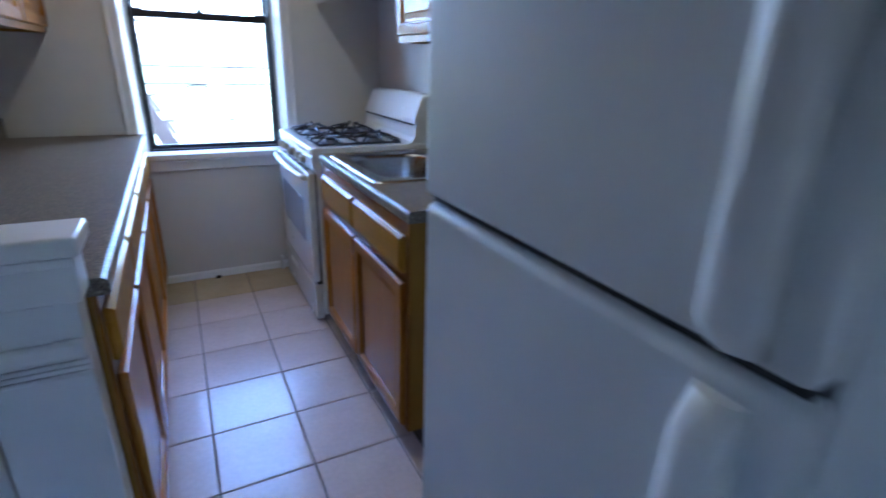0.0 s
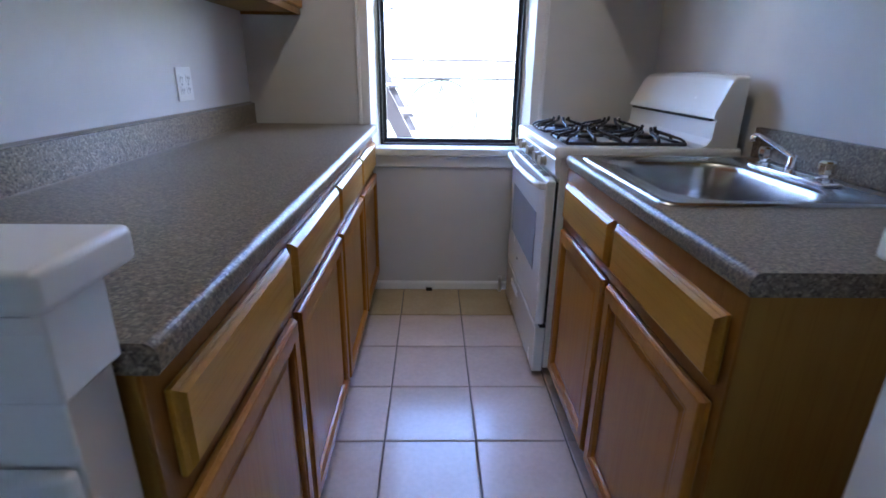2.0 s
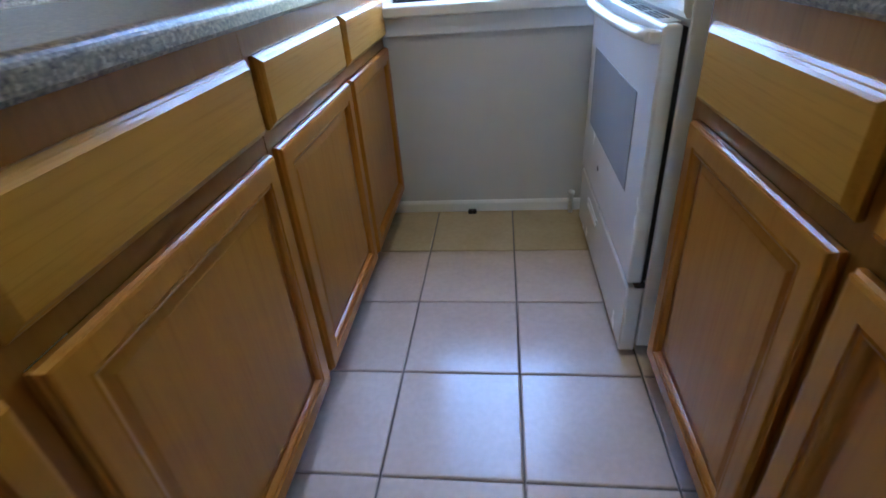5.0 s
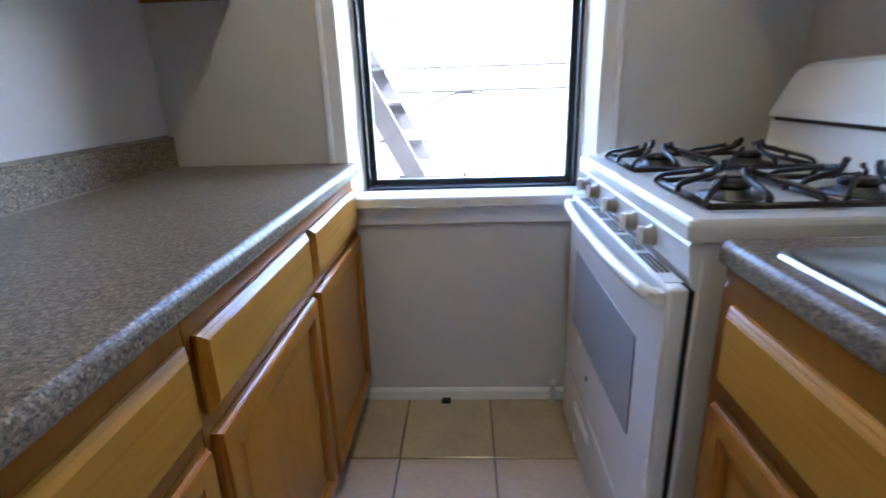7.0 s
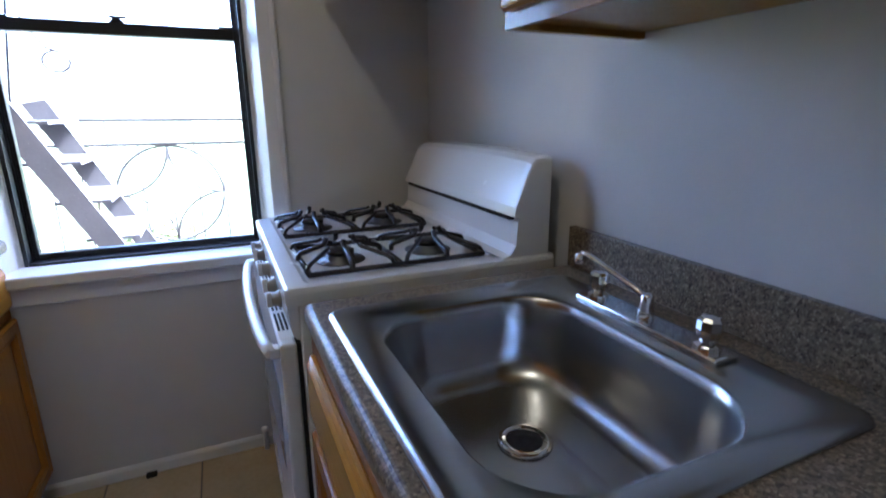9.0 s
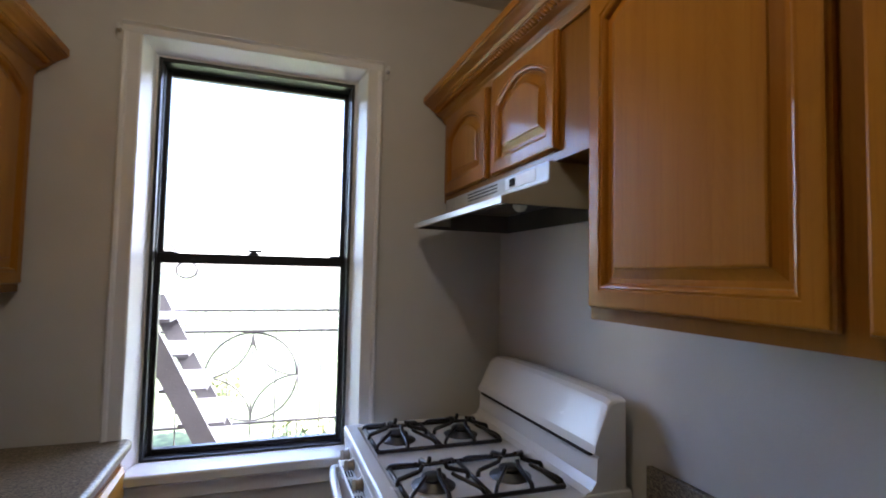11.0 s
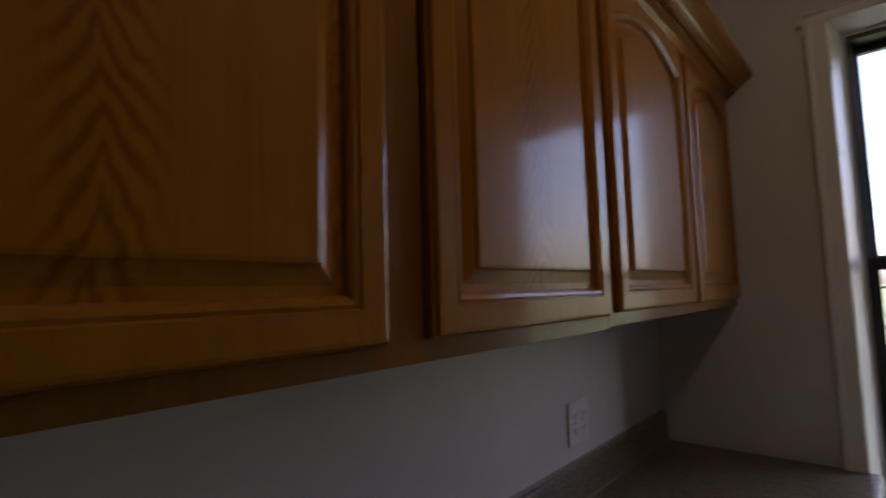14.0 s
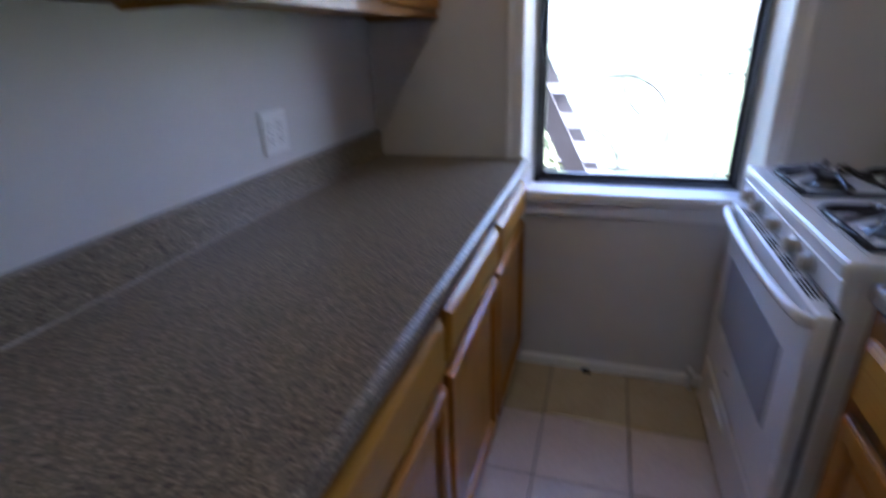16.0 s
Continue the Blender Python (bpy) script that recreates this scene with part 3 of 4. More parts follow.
def sink():
    c = thing("sink", (1.63, -1.29, TOP), "brushed stainless steel drop-in single bowl sink", "sink")
    z = TOP
    loops = [rounded(SX0, SX1, SY0, SY1, 0.035, z + 0.0008), rounded(SX0 + 0.002, SX1 - 0.002, SY0 + 0.002, SY1 - 0.002, 0.034, z + 0.005), rounded(SX0 + 0.012, SX1 - 0.012, SY0 + 0.012, SY1 - 0.012, 0.03, z + 0.0075),
             rounded(SX0 + 0.026, SX1 - 0.03, SY0 + 0.03, SY1 - 0.026, 0.03, z + 0.004)]
    bx0, bx1, by0, by1 = SX0 + 0.072, SX1 - 0.115, SY0 + 0.062, SY1 - 0.082
    mx, my, hx, hy = (bx0 + bx1) / 2, (by0 + by1) / 2, (bx1 - bx0) / 2, (by1 - by0) / 2
    for grow, r, dz in ((0.006, 0.096, 0.0035), (0.0, 0.09, -0.002), (-0.005, 0.09, -0.016), (-0.013, 0.09, -0.095), (-0.019, 0.09, -0.122), (-0.028, 0.088, -0.140), (-0.043, 0.082, -0.153), (-0.066, 0.068, -0.160), (-0.11, 0.03, -0.164)):
        loops.append(bowed(rounded(bx0 - grow, bx1 + grow, by0 - grow, by1 + grow, r, z + dz, 6), mx, my, hx, hy, 0.06))
    part("basin", rings(loops, None, False, True), STEEL, c)
    cx, cy = (bx0 + bx1) / 2, (by0 + by1) / 2
    dr = lathe([(0.02, 0.002), (0.045, 0.002), (0.045, 0.0), (0.042, 0.005), (0.036, 0.004), (0.03, 0.001), (0.012, 0.001)], (cx + 0.01, cy + 0.035, z - 0.1625), 24)
    d = part("drain", dr, CHROME, c, "chrome drain ring")
    part("strainer", lathe([(0.0295, 0.0), (0.0295, 0.0012), (0.01, 0.0012)], (cx + 0.01, cy + 0.035, z - 0.1615), 20), DARK, d)
    # faucet on the back ledge
    f = thing("faucet", (SX1 - 0.045, -1.27, z + 0.004), "chrome two-handle kitchen faucet on the sink ledge", "faucet")
    fx = SX1 - 0.05
    zz = z + 0.0045
    part("base_plate", box(fx - 0.026, fx + 0.026, -1.425, -1.115, zz, zz + 0.010, 0.004, 3), CHROME, f)
    for y in (-1.39, -1.15):
        h = lathe([(0.02, 0), (0.02, 0.006), (0.012, 0.01), (0.011, 0.016), (0.016, 0.018), (0.0185, 0.03), (0.0185, 0.045), (0.014, 0.05), (0.005, 0.051)], (fx, y, zz + 0.0102), 8)
        for fc in h.faces:
            fc.smooth = False
        part("handle", h, CHROME, f)
    part("spout_hub", lathe([(0.014, 0), (0.014, 0.016), (0.011, 0.022), (0.011, 0.04), (0.007, 0.045)], (fx, -1.268, zz + 0.0102), 16), CHROME, f)
    part("spout", tube([(fx, -1.268, zz + 0.04), (fx - 0.002, -1.262, zz + 0.05), (fx - 0.005, -1.245, zz + 0.057), (fx - 0.010, -1.195, zz + 0.072), (fx - 0.015, -1.15, zz + 0.086), (fx - 0.018, -1.128, zz + 0.092), (fx - 0.020, -1.118, zz + 0.09)], 0.0058, 12), CHROME, f)
    part("aerator", lathe([(0.009, 0), (0.010, 0.004), (0.010, 0.016), (0.007, 0.02)], (fx - 0.0222, -1.117, zz + 0.071), 14), CHROME, f)


sink()

# ---- base and wall cabinets ----
LBX, RBX = 0.572, 1.341
GB = "base cabinets"
base_cabinet(1, XW, LBX, -1.06, -0.003, [(-1.045, -0.548), (-0.519, -0.02)], "honey oak base cabinet with two drawers and doors", GB)
base_cabinet(1, XW, LBX, -2.142, -1.061, [(-2.11, -1.632), (-1.603, -1.074)], "honey oak base cabinet with slightly ajar drawers", GB)
base_cabinet(-1, WX, RBX, -1.945, -0.925, [(-1.922, -1.443), (-1.414, -0.968)], "honey oak sink base cabinet with panelled doors", GB)

GU = "wall cabinets"
wall_cabinet(1, XW, 0.256, -1.069, -0.003, 1.408, 2.17, [(-1.046, -0.545), (-0.512, -0.03)], 0.045, "glossy honey oak wall cabinet with arched doors", GU)
wall_cabinet(1, XW, 0.256, -2.128, -1.07, 1.404, 2.17, [(-2.10, -1.635), (-1.566, -1.09)], 0.045, "honey oak wall cabinet with arched panel doors", GU)
wall_cabinet(-1, WX, 1.677, -2.10, -1.068, 1.402, 2.17, [(-2.08, -1.605), (-1.57, -1.082)], 0.045, "honey oak wall cabinet with arched panel doors over the sink", GU)
wall_cabinet(-1, WX, 1.712, -1.066, -0.003, 1.792, 2.17, [(-0.888, -0.502), (-0.455, -0.05)], 0.045, "short honey oak cabinet above the range hood", GU)
crown(1, 0.256, -2.128, -0.002, 2.118, "honey oak crown moulding with rope bead on the cabinets")
crown(-1, 1.712, -1.067, -0.002, 2.128, "honey oak crown moulding along the short cabinet")
crown(-1, 1.677, -2.10, -1.0675, 2.128, "honey oak crown moulding along the tall cabinet")


# ---- stove ----
def stove():
    y0, y1, xf, xb = -0.871, -0.103, 1.315, 1.955
    c = thing("gas_stove", ((xf + xb) / 2, (y0 + y1) / 2, 0), "white enamel gas range with black grates", "stove")
    part("body", box(xf + 0.012, xb, y0, y1, 0.05, 0.893, 0.004, 2), ENAMEL, c)
    part("plinth", boxes((xf + 0.06, xb - 0.05, y0 + 0.03, y1 - 0.03, 0.008, 0.05)), DARK, c)
    ct = rings([rounded(xf - 0.012, xb, y0 - 0.004, y1 + 0.004, 0.012, 0.8935), rounded(xf - 0.014, xb, y0 - 0.004, y1 + 0.004, 0.012, 0.918), rounded(xf - 0.012, xb - 0.002, y0 - 0.002, y1 + 0.002, 0.012, 0.926), rounded(xf - 0.006, xb - 0.004, y0, y1, 0.012, 0.930),
                rounded(xf + 0.03, xb - 0.125, y0 + 0.026, y1 - 0.026, 0.014, 0.9305), rounded(xf + 0.04, xb - 0.135, y0 + 0.036, y1 - 0.036, 0.02, 0.924)], None, True, True, False)
    part("cooktop", ct, ENAMEL, c)
    # sloping control panel with five knobs
    part("control_panel", prism([(xf + 0.0115, 0.820), (xf + 0.004, 0.820), (xf - 0.004, 0.832), (xf - 0.010, 0.886), (xf - 0.006, 0.8925), (xf + 0.0115, 0.8925)], 1, y0, y1), ENAMEL, c)
    for y in (-0.20, -0.30, -0.46, -0.61, -0.715):
        k = lathe([(0.021, 0.0), (0.022, -0.004), (0.017, -0.007), (0.016, -0.02), (0.006, -0.021)], (xf - 0.0075, y, 0.859), 20, 0)
        kn = part("knob", k, ALMOND, c, "worn almond-coloured knob skirt")
        part("grip", box(xf - 0.039, xf - 0.027, y - 0.005, y + 0.005, 0.841, 0.877, 0.003), PLASTIC, kn)
    # oven door, window, handle
    d = part("oven_door", box(xf - 0.032, xf + 0.003, y0 + 0.002, y1 - 0.002, 0.243, 0.812, 0.008, 3), ENAMEL, c)
    # dark strip put in for the shade in the gap behind the door
    part("door_gasket", boxes((xf + 0.0035, xf + 0.0115, y0 + 0.006, y1 - 0.006, 0.25, 0.805)), DARK, d)
    part("oven_window", box(xf - 0.0345, xf - 0.0322, -0.745, -0.205, 0.428, 0.663, 0.001), OVENGLASS, d, "grey glass oven window")
    loops = []
    for k in range(17):
        q = k / 16
        x = xf - 0.046 - 0.022 * math.sin(math.pi * q) ** 0.6
        y = y0 + 0.02 + (y1 - y0 - 0.04) * q
        z = 0.789
        loops.append([(x - 0.012, y, z - 0.008), (x - 0.015, y, z), (x - 0.010, y, z + 0.010), (x + 0.004, y, z + 0.013), (x + 0.012, y, z + 0.004), (x + 0.008, y, z - 0.010)])
    hb = rings(loops, None, True, True)
    for y in (y0 + 0.03, y1 - 0.03):
        merge(hb, box(xf - 0.052, xf - 0.031, y - 0.014, y + 0.014, 0.777, 0.800, 0.003))
    part("oven_handle", hb, ENAMEL, d)
    part("vent_strip", box(xf - 0.029, xf + 0.004, y0 + 0.03, y1 - 0.03, 0.8122, 0.8136, 0.0005), ENAMEL, d)
    for g in range(5):
        ya = y0 + 0.075 + g * 0.128
        for r in range(3):
            xa = xf - 0.0265 + r * 0.009
            part("vent_slot", boxes((xa, xa + 0.005, ya, ya + 0.105, 0.8136, 0.8146)), DARK, d)
    part("broiler_drawer", box(xf - 0.03, xf + 0.0105, y0 + 0.004, y1 - 0.004, 0.03, 0.229, 0.006, 3), ENAMEL, c)
    part("drawer_gap", boxes((xf - 0.012, xf + 0.0105, y0 + 0.003, y1 - 0.006, 0.2295, 0.2425)), DARK, c)
    part("drawer_pull", box(xf - 0.036, xf - 0.0302, -0.46, -0.29, 0.168, 0.178, 0.002), PLASTIC, c)
    part("drawer_pull", box(xf - 0.036, xf - 0.0302, -0.46, -0.29, 0.186, 0.196, 0.002), PLASTIC, c)
    part("badge", lathe([(0.008, 0), (0.008, -0.002), (0.003, -0.0022)], (xf - 0.0322, -0.40, 0.345), 16, 0), BURNER, c)
    # back guard with rounded top
    xs, xg = 1.836, 1.935
    loops = []
    for y, k in ((y0 + 0.006, 0.86), (y0 + 0.010, 0.91), (y0 + 0.03, 0.945), (y0 + 0.15, 0.98), ((y0 + y1) / 2, 1.0), (y1 - 0.15, 0.98), (y1 - 0.05, 0.94), (y1 - 0.025, 0.89), (y1 - 0.008, 0.76), (y1, 0.6)):
        prof = [(xg, 0.931), (xs - 0.03, 0.9315), (xs - 0.008, 0.938), (xs + 0.007, 0.96), (xs + 0.010, 1.018), (xs + 0.016, 1.024), (xs, 1.030)]
        for px, pz in ((0.003, 0.026), (0.036, 0.118), (0.044, 0.136), (0.056, 0.148), (0.076, 0.152)):
            prof.append((xs + px, 1.028 + pz * k))
        prof.append((xg, 1.028 + 0.152 * k))
        loops.append([(px, y, pz) for px, pz in prof])
    part("back_guard", rings(loops, None, True, True, False), ENAMEL, c)
    part("seam", boxes((xs + 0.0005, xs + 0.015, y0 + 0.03, y1 - 0.03, 1.0195, 1.0285)), DARK, c, "dark vent slot")
    # burners and grates
    bx = (xf + 0.142, xf + 0.372)
    by = (-0.682, -0.297)
    for x in bx:
        for y in by:
            b = lathe([(0.055, 0), (0.06, 0.002), (0.06, 0.004), (0.035, 0.006), (0.033, 0.016), (0.02, 0.018)], (x, y, 0.9235), 20)
            q = part("burner", b, BURNER, c)
            part("burner_cap", lathe([(0.03, 0), (0.034, 0.002), (0.034, 0.009), (0.028, 0.012), (0.01, 0.013)], (x, y, 0.9416), 20), IRON, q)
    for y in by:
        gx0, gx1, gy0, gy1, z = xf + 0.048, xf + 0.468, y - 0.125, y + 0.125, 0.934
        ring_pts = [(gx0, gy0, z), (gx1, gy0, z), (gx1, gy1, z), (gx0, gy1, z)]
        bm = bmesh.new()
        for k in range(4):
            a, b = ring_pts[k], ring_pts[(k + 1) % 4]
            merge(bm, tube([a, b], 0.0068, 6))
        xm = (gx0 + gx1) / 2
        merge(bm, tube([(xm, gy0, z), (xm, gy1, z)], 0.006, 6))
        # raised fingers: up from the outer bar, level, then a small horn over the burner
        for x in bx:
            for dx, dy in ((1, 0), (-1, 0), (0, 1), (0, -1)):
                ox = 0.10 if dx else 0
                oy = 0.124 if dy else 0
                pts = []
                for q, up in ((1.0, 0.0), (0.99, 0.012), (0.95, 0.017), (0.88, 0.019), (0.45, 0.031), (0.37, 0.035), (0.31, 0.05)):
                    pts.append((x + dx * ox * q, y + dy * oy * q, z + up))
                merge(bm, tube(pts, 0.0066, 6))
            # bars that climb from the corners toward the burner
            for dy in (-0.115, 0.115):
                for e in (-1, 1):
                    merge(bm, tube([(x + e * 0.10, y + dy, z), (x + e * 0.096, y + dy * 0.96, z + 0.011), (x + e * 0.088, y + dy * 0.88, z + 0.017), (x + e * 0.042, y + dy * 0.44, z + 0.032), (x + e * 0.036, y + dy * 0.38, z + 0.036)], 0.0054, 6))
        part("grate", bm, IRON, c)


stove()


def hood():
    y0, y1 = -0.866, -0.085
    c = thing("range_hood", (1.75, (y0 + y1) / 2, 1.68), "almond under-cabinet range hood with dark underside", "hood")
    xl, xv, xb = 1.556, 1.69, WX - 0.003
    zl, zt = 1.672, 1.791
    shell = [(xl, zl), (xl, zl + 0.018), (xv - 0.004, zl + 0.062), (xv, zl + 0.068), (xv, zt), (xb, zt), (xb, zt - 0.008), (xv + 0.01, zt - 0.008), (xv + 0.01, zl + 0.065), (xl + 0.012, zl + 0.012), (xl + 0.012, zl)]
    part("shell", prism(shell, 1, y0, y1), ALMOND, c)
    side = [(xl + 0.002, zl), (xl + 0.002, zl + 0.017), (xv + 0.002, zl + 0.064), (xv + 0.002, zt - 0.001), (xb, zt - 0.001), (xb, zl)]
    for ya in (y0 - 0.003, y1):
        part("side_panel", prism(side, 1, ya, ya + 0.003), ALMOND, c)
    # dark panels along the hood's inside and bottom
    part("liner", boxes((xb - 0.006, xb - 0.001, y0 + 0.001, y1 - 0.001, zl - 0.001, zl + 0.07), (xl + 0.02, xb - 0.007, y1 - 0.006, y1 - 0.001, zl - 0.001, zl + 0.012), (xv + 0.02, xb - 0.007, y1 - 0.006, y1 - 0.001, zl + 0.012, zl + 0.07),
                        (xl + 0.02, xb - 0.007, y0 + 0.001, y0 + 0.004, zl - 0.001, zl + 0.012)), HOOD_DARK, c)
    part("underside", boxes((xv + 0.012, xb, y0 + 0.001, y1 - 0.001, zl + 0.074, zl + 0.079)), HOOD_DARK, c)
    part("filter", boxes((xv + 0.09, xb - 0.03, -0.70, -0.25, zl + 0.064, zl + 0.0735)), BURNER, c)
    part("bulb", lathe([(0.010, 0.036), (0.012, 0.022), (0.021, 0.009), (0.023, -0.003), (0.014, -0.016), (0.003, -0.02)], (xv + 0.06, -0.60, zl + 0.038), 16), PLASTIC, c)
    part("switch_plate", box(xv - 0.002, xv - 0.0002, -0.80, -0.62, zl + 0.078, zl + 0.112, 0.0004), PLASTIC, c)
    part("rocker", box(xv - 0.006, xv - 0.0022, -0.685, -0.655, zl + 0.084, zl + 0.107, 0.001), DARK, c)
    for k in range(3):
        part("vent_slot", boxes((xv - 0.0015, xv - 0.0002, -0.56, -0.32, zl + 0.083 + k * 0.011, zl + 0.087 + k * 0.011)), DARK, c)


hood()


def outlet():
    y, z = -0.676, 1.114
    c = thing("wall_outlet", (XW, y, z), "white double-gang electrical outlet on the wall", "outlet")
    part("cover_plate", box(XW + 0.0005, XW + 0.006, y - 0.058, y + 0.058, z - 0.058, z + 0.058, 0.002, 2), PLASTIC, c)
    for dy in (-0.024, 0.024):
        for dz in (-0.02, 0.02):
            r = part("receptacle", box(XW + 0.006, XW + 0.0078, y + dy - 0.0165, y + dy + 0.0165, z + dz - 0.014, z + dz + 0.014, 0.0008), PLASTIC, c)
            part("slot", boxes((XW + 0.0078, XW + 0.0082, y + dy - 0.008, y + dy - 0.0055, z + dz - 0.003, z + dz + 0.007), (XW + 0.0078, XW + 0.0082, y + dy + 0.0055, y + dy + 0.008, z + dz - 0.003, z + dz + 0.006),
                               (XW + 0.0078, XW + 0.0082, y + dy - 0.002, y + dy + 0.002, z + dz - 0.010, z + dz - 0.006)), DARK, r)
        part("screw", lathe([(0.003, 0), (0.003, 0.001), (0.001, 0.0012)], (XW + 0.006, y + dy, z), 8, 0), BURNER, c)


outlet()


def fridge():
    y0, y1, xd, xb = -3.10, -2.392, 1.176, 1.93
    c = thing("refrigerator", ((xd + xb) / 2, (y0 + y1) / 2, 0), "white top-freezer refrigerator with textured doors", "refrigerator")
    part("cabinet", box(xd + 0.075, xb, y0 + 0.004, y1 - 0.004, 0.03, 1.70, 0.006, 2), FRIDGE, c)
    part("gasket", boxes((xd + 0.058, xd + 0.0745, y0 + 0.012, y1 - 0.012, 0.09, 1.695), (xd + 0.018, xd + 0.058, y0 + 0.008, y1 - 0.008, 1.0725, 1.0855)), GASKET, c)
    part("grille", boxes((xd + 0.04, xd + 0.0745, y0 + 0.02, y1 - 0.02, 0.03, 0.085)), GASKET, c)
    fz = part("freezer_door", box(xd, xd + 0.0575, y0, y1, 1.086, 1.70, 0.013, 4), FRIDGE, c)
    fd = part("fridge_door", box(xd, xd + 0.0575, y0, y1, 0.095, 1.072, 0.019, 4), FRIDGE, c)
    def pull(door, za, zb, foot):
        y = y0 + 0.065
        bm = rings([[(xd - 0.004 - o, y + s * 0.028, z) for o, s in ((0, -1), (d, -0.8), (d + 0.008, 0), (d, 0.8), (0, 1))]
                    for z, d in ((za, 0.012), (za + 0.03, 0.034), ((za + zb) / 2, 0.038), (zb - 0.03, 0.034), (zb, 0.012))], None, True, True)
        part("handle", bm, PLASTIC, door)
    pull(fz, 1.10, 1.66, 1.10)
    pull(fd, 0.55, 1.05, 1.05)
    for y in (y0 + 0.06, y1 - 0.06):
        part("foot", lathe([(0.02, 0.008), (0.02, 0.02), (0.012, 0.03)], (xd + 0.12, y, 0), 12), GASKET, c)


fridge()


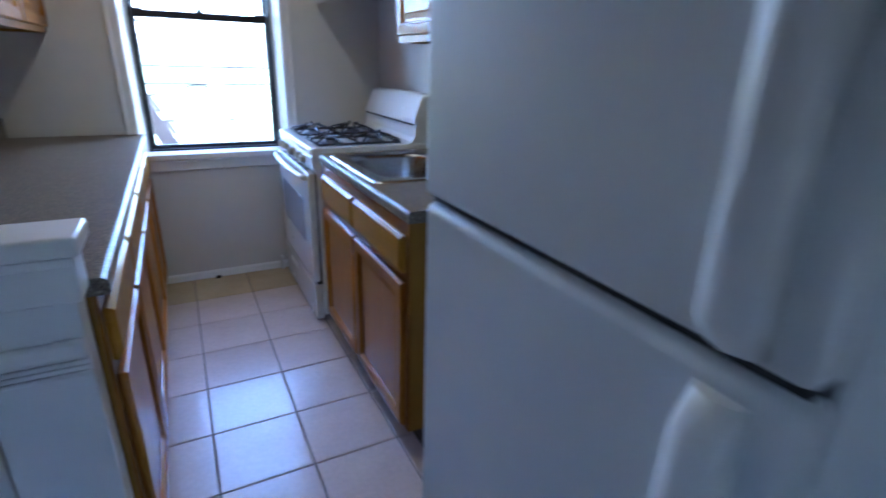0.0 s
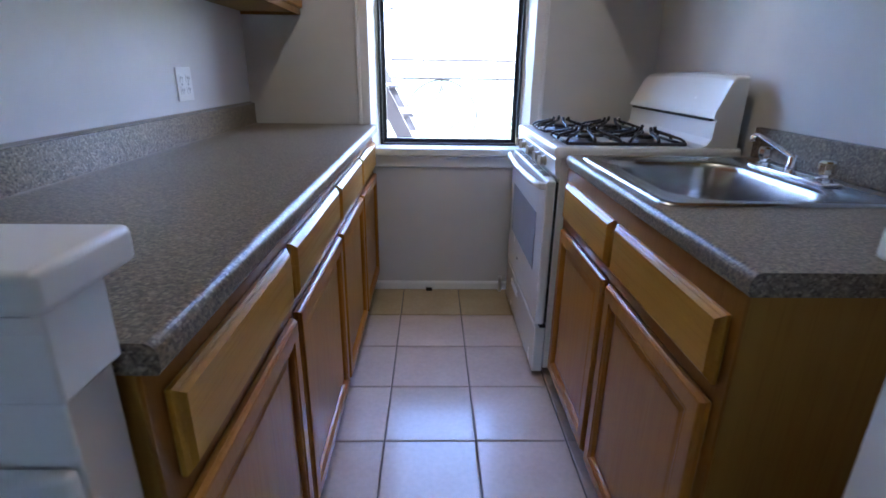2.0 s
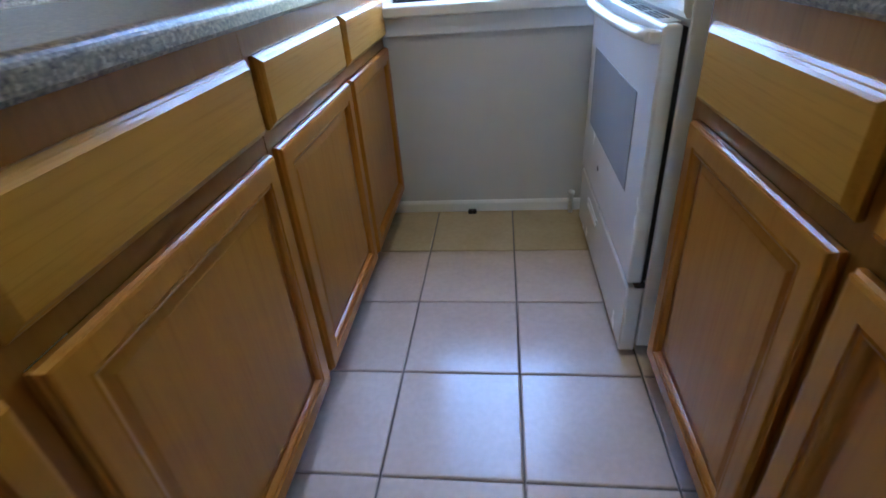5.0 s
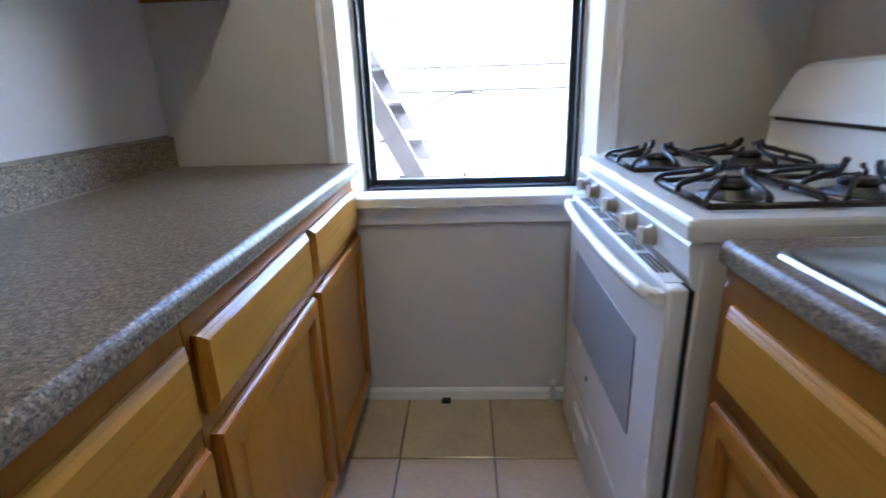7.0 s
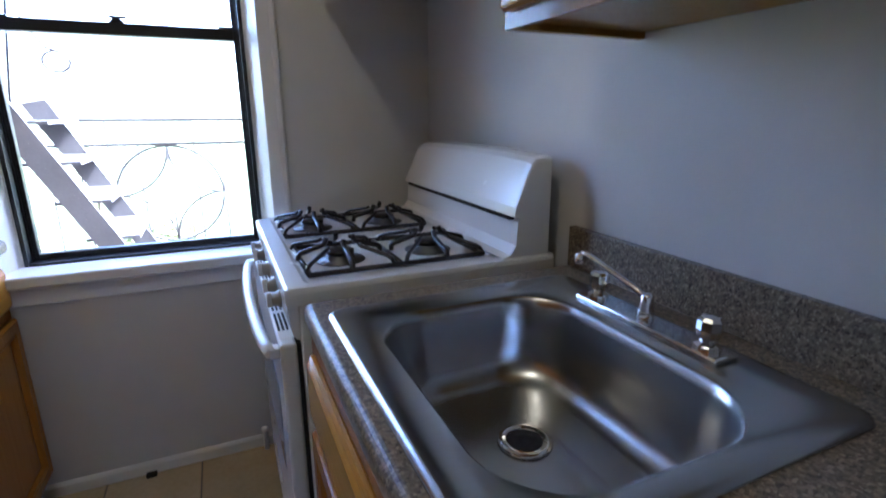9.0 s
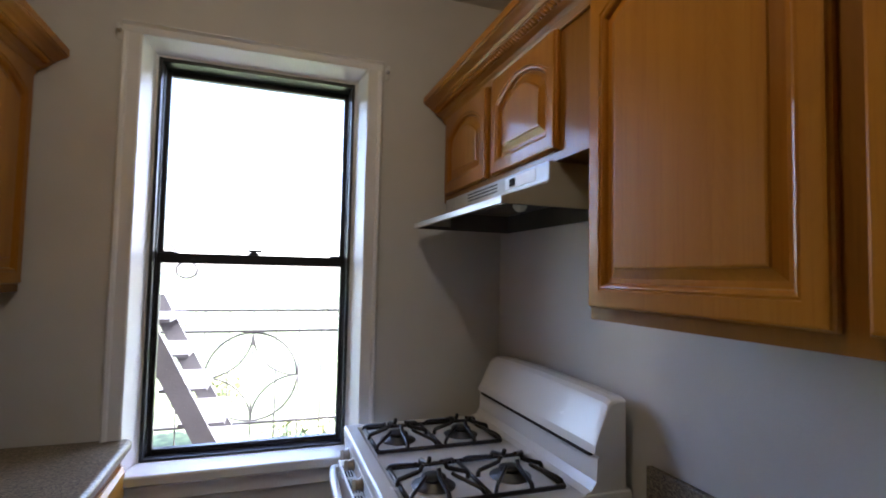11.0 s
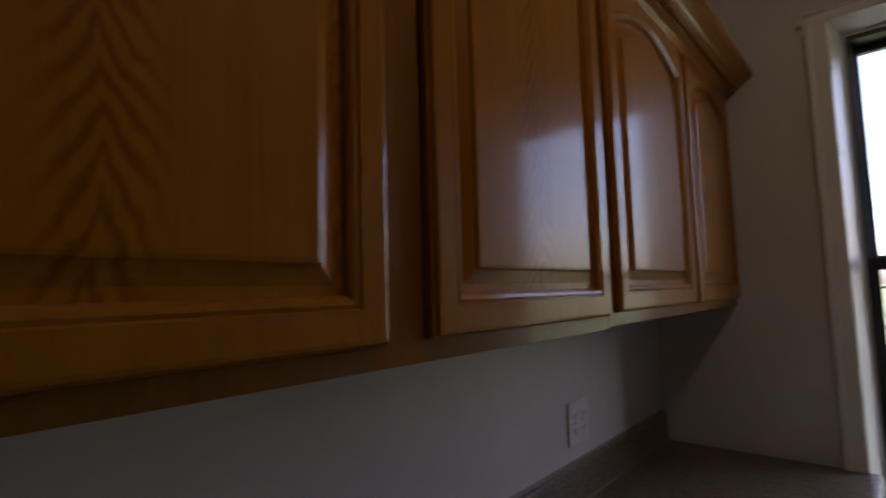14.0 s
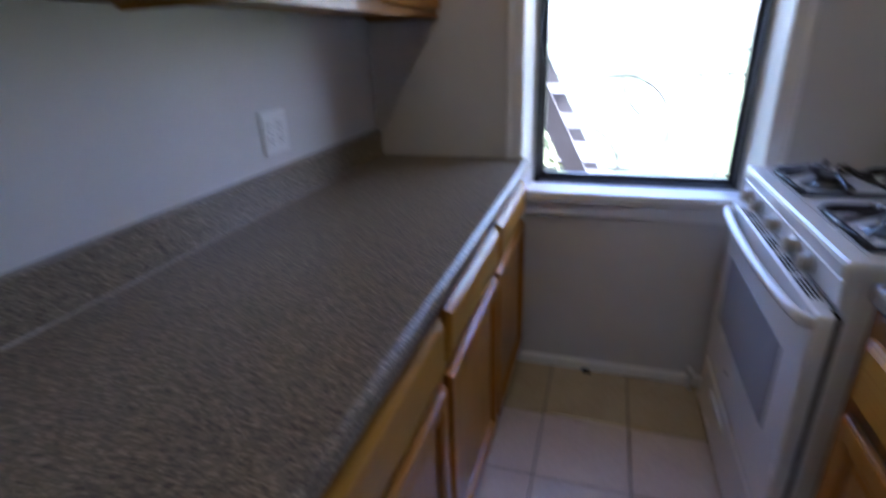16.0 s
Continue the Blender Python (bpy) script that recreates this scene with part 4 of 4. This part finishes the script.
# ---- outside ----
def outside():
    structure("ground", boxes((-400, 400, 0.5, 800, -4.2, -4.0)), GRASS, "sunlit green yard far below the window", "ground")
    fe = thing("fire_escape_railing", (0.95, 1.4, -0.05), "weathered wrought iron fire escape railing with circle ornament", "railing")
    y = 1.4
    for z, r in ((1.244, 0.008), (1.114, 0.008), (0.545, 0.008)):
        part("rail", box(-1.2, 3.0, y - 0.008, y + 0.008, z - r, z + r, 0.002, 1), RAIL, fe)
    cx, cz, R = 0.95, 0.832, 0.272
    x = cx - 15 * 0.14
    while x < 2.98:
        part("bar", tube([(x, y, -0.05), (x, y, 1.244)], 0.005, 6), RAIL, fe)
        x += 0.14
    part("ring", tube([(cx + R * math.cos(2 * math.pi * k / 40), y, cz + R * math.sin(2 * math.pi * k / 40)) for k in range(41)], 0.007, 6), RAIL, fe)
    # four arcs that swing in from the ring's quarter points, a pointed star between them
    for sx in (-1, 1):
        for sz in (-1, 1):
            pts = []
            for k in range(11):
                a = radians(90 * k / 10)
                pts.append((cx + sx * R * (1 - math.cos(a)), y, cz + sz * R * (1 - math.sin(a))))
            part("arc", tube(pts, 0.006, 6), RAIL, fe)
    part("deck", boxes((-1.2, 3.0, 0.425, 1.42, -0.09, -0.05)), RAIL, fe)
    st = thing("fire_escape_stair", (0.6, 1.05, -0.05), "steel fire escape stair descending beside the railing", "stair")
    a, b = Vector((0.355, 0, 1.327)), Vector((1.055, 0, -0.04))
    for yy in (0.75, 1.31):
        part("stringer", prism([(a.x, a.z), (a.x + 0.10, a.z + 0.02), (b.x + 0.10, b.z), (b.x, b.z)], 1, yy, yy + 0.02), STAIR, st)
    for k in range(8):
        p = a.lerp(b, (k + 0.5) / 8)
        part("tread", boxes((p.x - 0.03, p.x + 0.18, 0.771, 1.309, p.z - 0.008, p.z + 0.006)), STAIR, st)
    hr = [(0.44, 0.86, 1.31), (0.50, 0.86, 1.74), (0.55, 0.86, 1.62), (0.60, 0.86, 1.545)]
    for k in range(12):
        g = radians(60 - 32 * k)
        hr.append((0.63 + 0.05 * math.cos(g), 0.86, 1.49 + 0.042 * math.sin(g)))
    part("handrail", tube(hr, 0.006, 6), STAIR, st)
    rnd = random.Random(4)
    for k, (tx, ty, h) in enumerate(((-3.6, 11, 3.3), (1.9, 9.5, 2.6), (5.6, 12, 3.4), (-0.6, 16, 2.5), (-4.4, 27, 5.0), (-10.5, 31, 5.8), (6.0, 28, 5.2))):
        t = thing("tree", (tx, ty, -4.0), "sunlit green leafy tree in the yard" if ty < 20 else "sparse tree far across the yard, haze put into its leaf colour", "tree", "yard trees")
        part("trunk", tube([(tx, ty, -4.0), (tx + 0.1, ty, -2.5), (tx + 0.05, ty, -4 + h * 0.6)], 0.16 if ty < 20 else 0.09, 8), BARK, t)
        bm = bmesh.new()
        for i in range(3200 if ty < 20 else 1300):
            d = Vector((rnd.gauss(0, 1), rnd.gauss(0, 1), rnd.gauss(0, 1))).normalized() * (rnd.random() ** 0.4)
            p = Vector((tx, ty, -4 + h * 0.62)) + Vector((d.x * h * 0.52, d.y * h * 0.5, d.z * h * 0.34)) * (0.8 + 0.3 * noise.noise(d * 2))
            u = Vector((rnd.gauss(0, 1), rnd.gauss(0, 1), rnd.gauss(0, 1))).normalized() * (0.10 if ty < 20 else 0.12)
            v = u.orthogonal().normalized() * 0.065
            bm.faces.new([bm.verts.new(p + u), bm.verts.new(p + v), bm.verts.new(p - u), bm.verts.new(p - v)])
        part("crown", bm, LEAF if ty < 20 else LEAF_HAZED, t)


outside()


# ---- floor tiles ----
def floor_tiles():
    px, py, g = 0.305, 0.305, 0.005
    ax, ay = 0.726, -0.019
    meshes = {}
    def tile_mesh(w, d, mat):
        key = (round(w, 3), round(d, 3), mat.name)
        if key not in meshes:
            bm = rings([[(-w / 2, -d / 2, 0.0005), (w / 2, -d / 2, 0.0005), (w / 2, d / 2, 0.0005), (-w / 2, d / 2, 0.0005)],
                        [(-w / 2, -d / 2, 0.005), (w / 2, -d / 2, 0.005), (w / 2, d / 2, 0.005), (-w / 2, d / 2, 0.005)],
                        [(-w / 2 + 0.003, -d / 2 + 0.003, 0.0072), (w / 2 - 0.003, -d / 2 + 0.003, 0.0072), (w / 2 - 0.003, d / 2 - 0.003, 0.0072), (-w / 2 + 0.003, d / 2 - 0.003, 0.0072)]], None, False, True, False)
            me = bpy.data.meshes.new("tile")
            bm.to_mesh(me)
            bm.free()
            me.materials.append(mat)
            meshes[key] = me
        return meshes[key]
    for j in range(0, 20):
        for i in range(-3, 5):
            x0, x1 = ax + i * px, ax + (i + 1) * px
            y1, y0 = ay - j * py if j else -0.001, ay - (j + 1) * py
            x0, x1 = max(x0, XW), min(x1, WX)
            y0 = max(y0, YB)
            if x1 - x0 < 0.03 or y1 - y0 < 0.03:
                continue
            ob = new("tile", tile_mesh(x1 - x0 - g, y1 - y0 - g, TILE_TAN if j == 0 else TILE_PINK))
            ob.location = ((x0 + x1) / 2, (y0 + y1) / 2, 0)
            ob.parent = floor


floor_tiles()
# dark block put in for the darkness of a hole at the baseboard
hole = thing("hole_block", (0.867, -0.026, 0.007), "small dark block on the tile standing for a hole at the baseboard", "stub")
part("stub", box(0.850, 0.884, -0.038, -0.016, 0.0073, 0.022, 0.003), DARK, hole)
pipe = thing("pipe_stub", (1.262, -0.032, 0.007), "short white painted pipe stub beside the stove", "pipe")
part("pipe", lathe([(0.009, 0), (0.009, 0.075), (0.013, 0.077), (0.013, 0.092), (0.006, 0.096)], (1.262, -0.032, 0.0075), 12), TRIM, pipe)
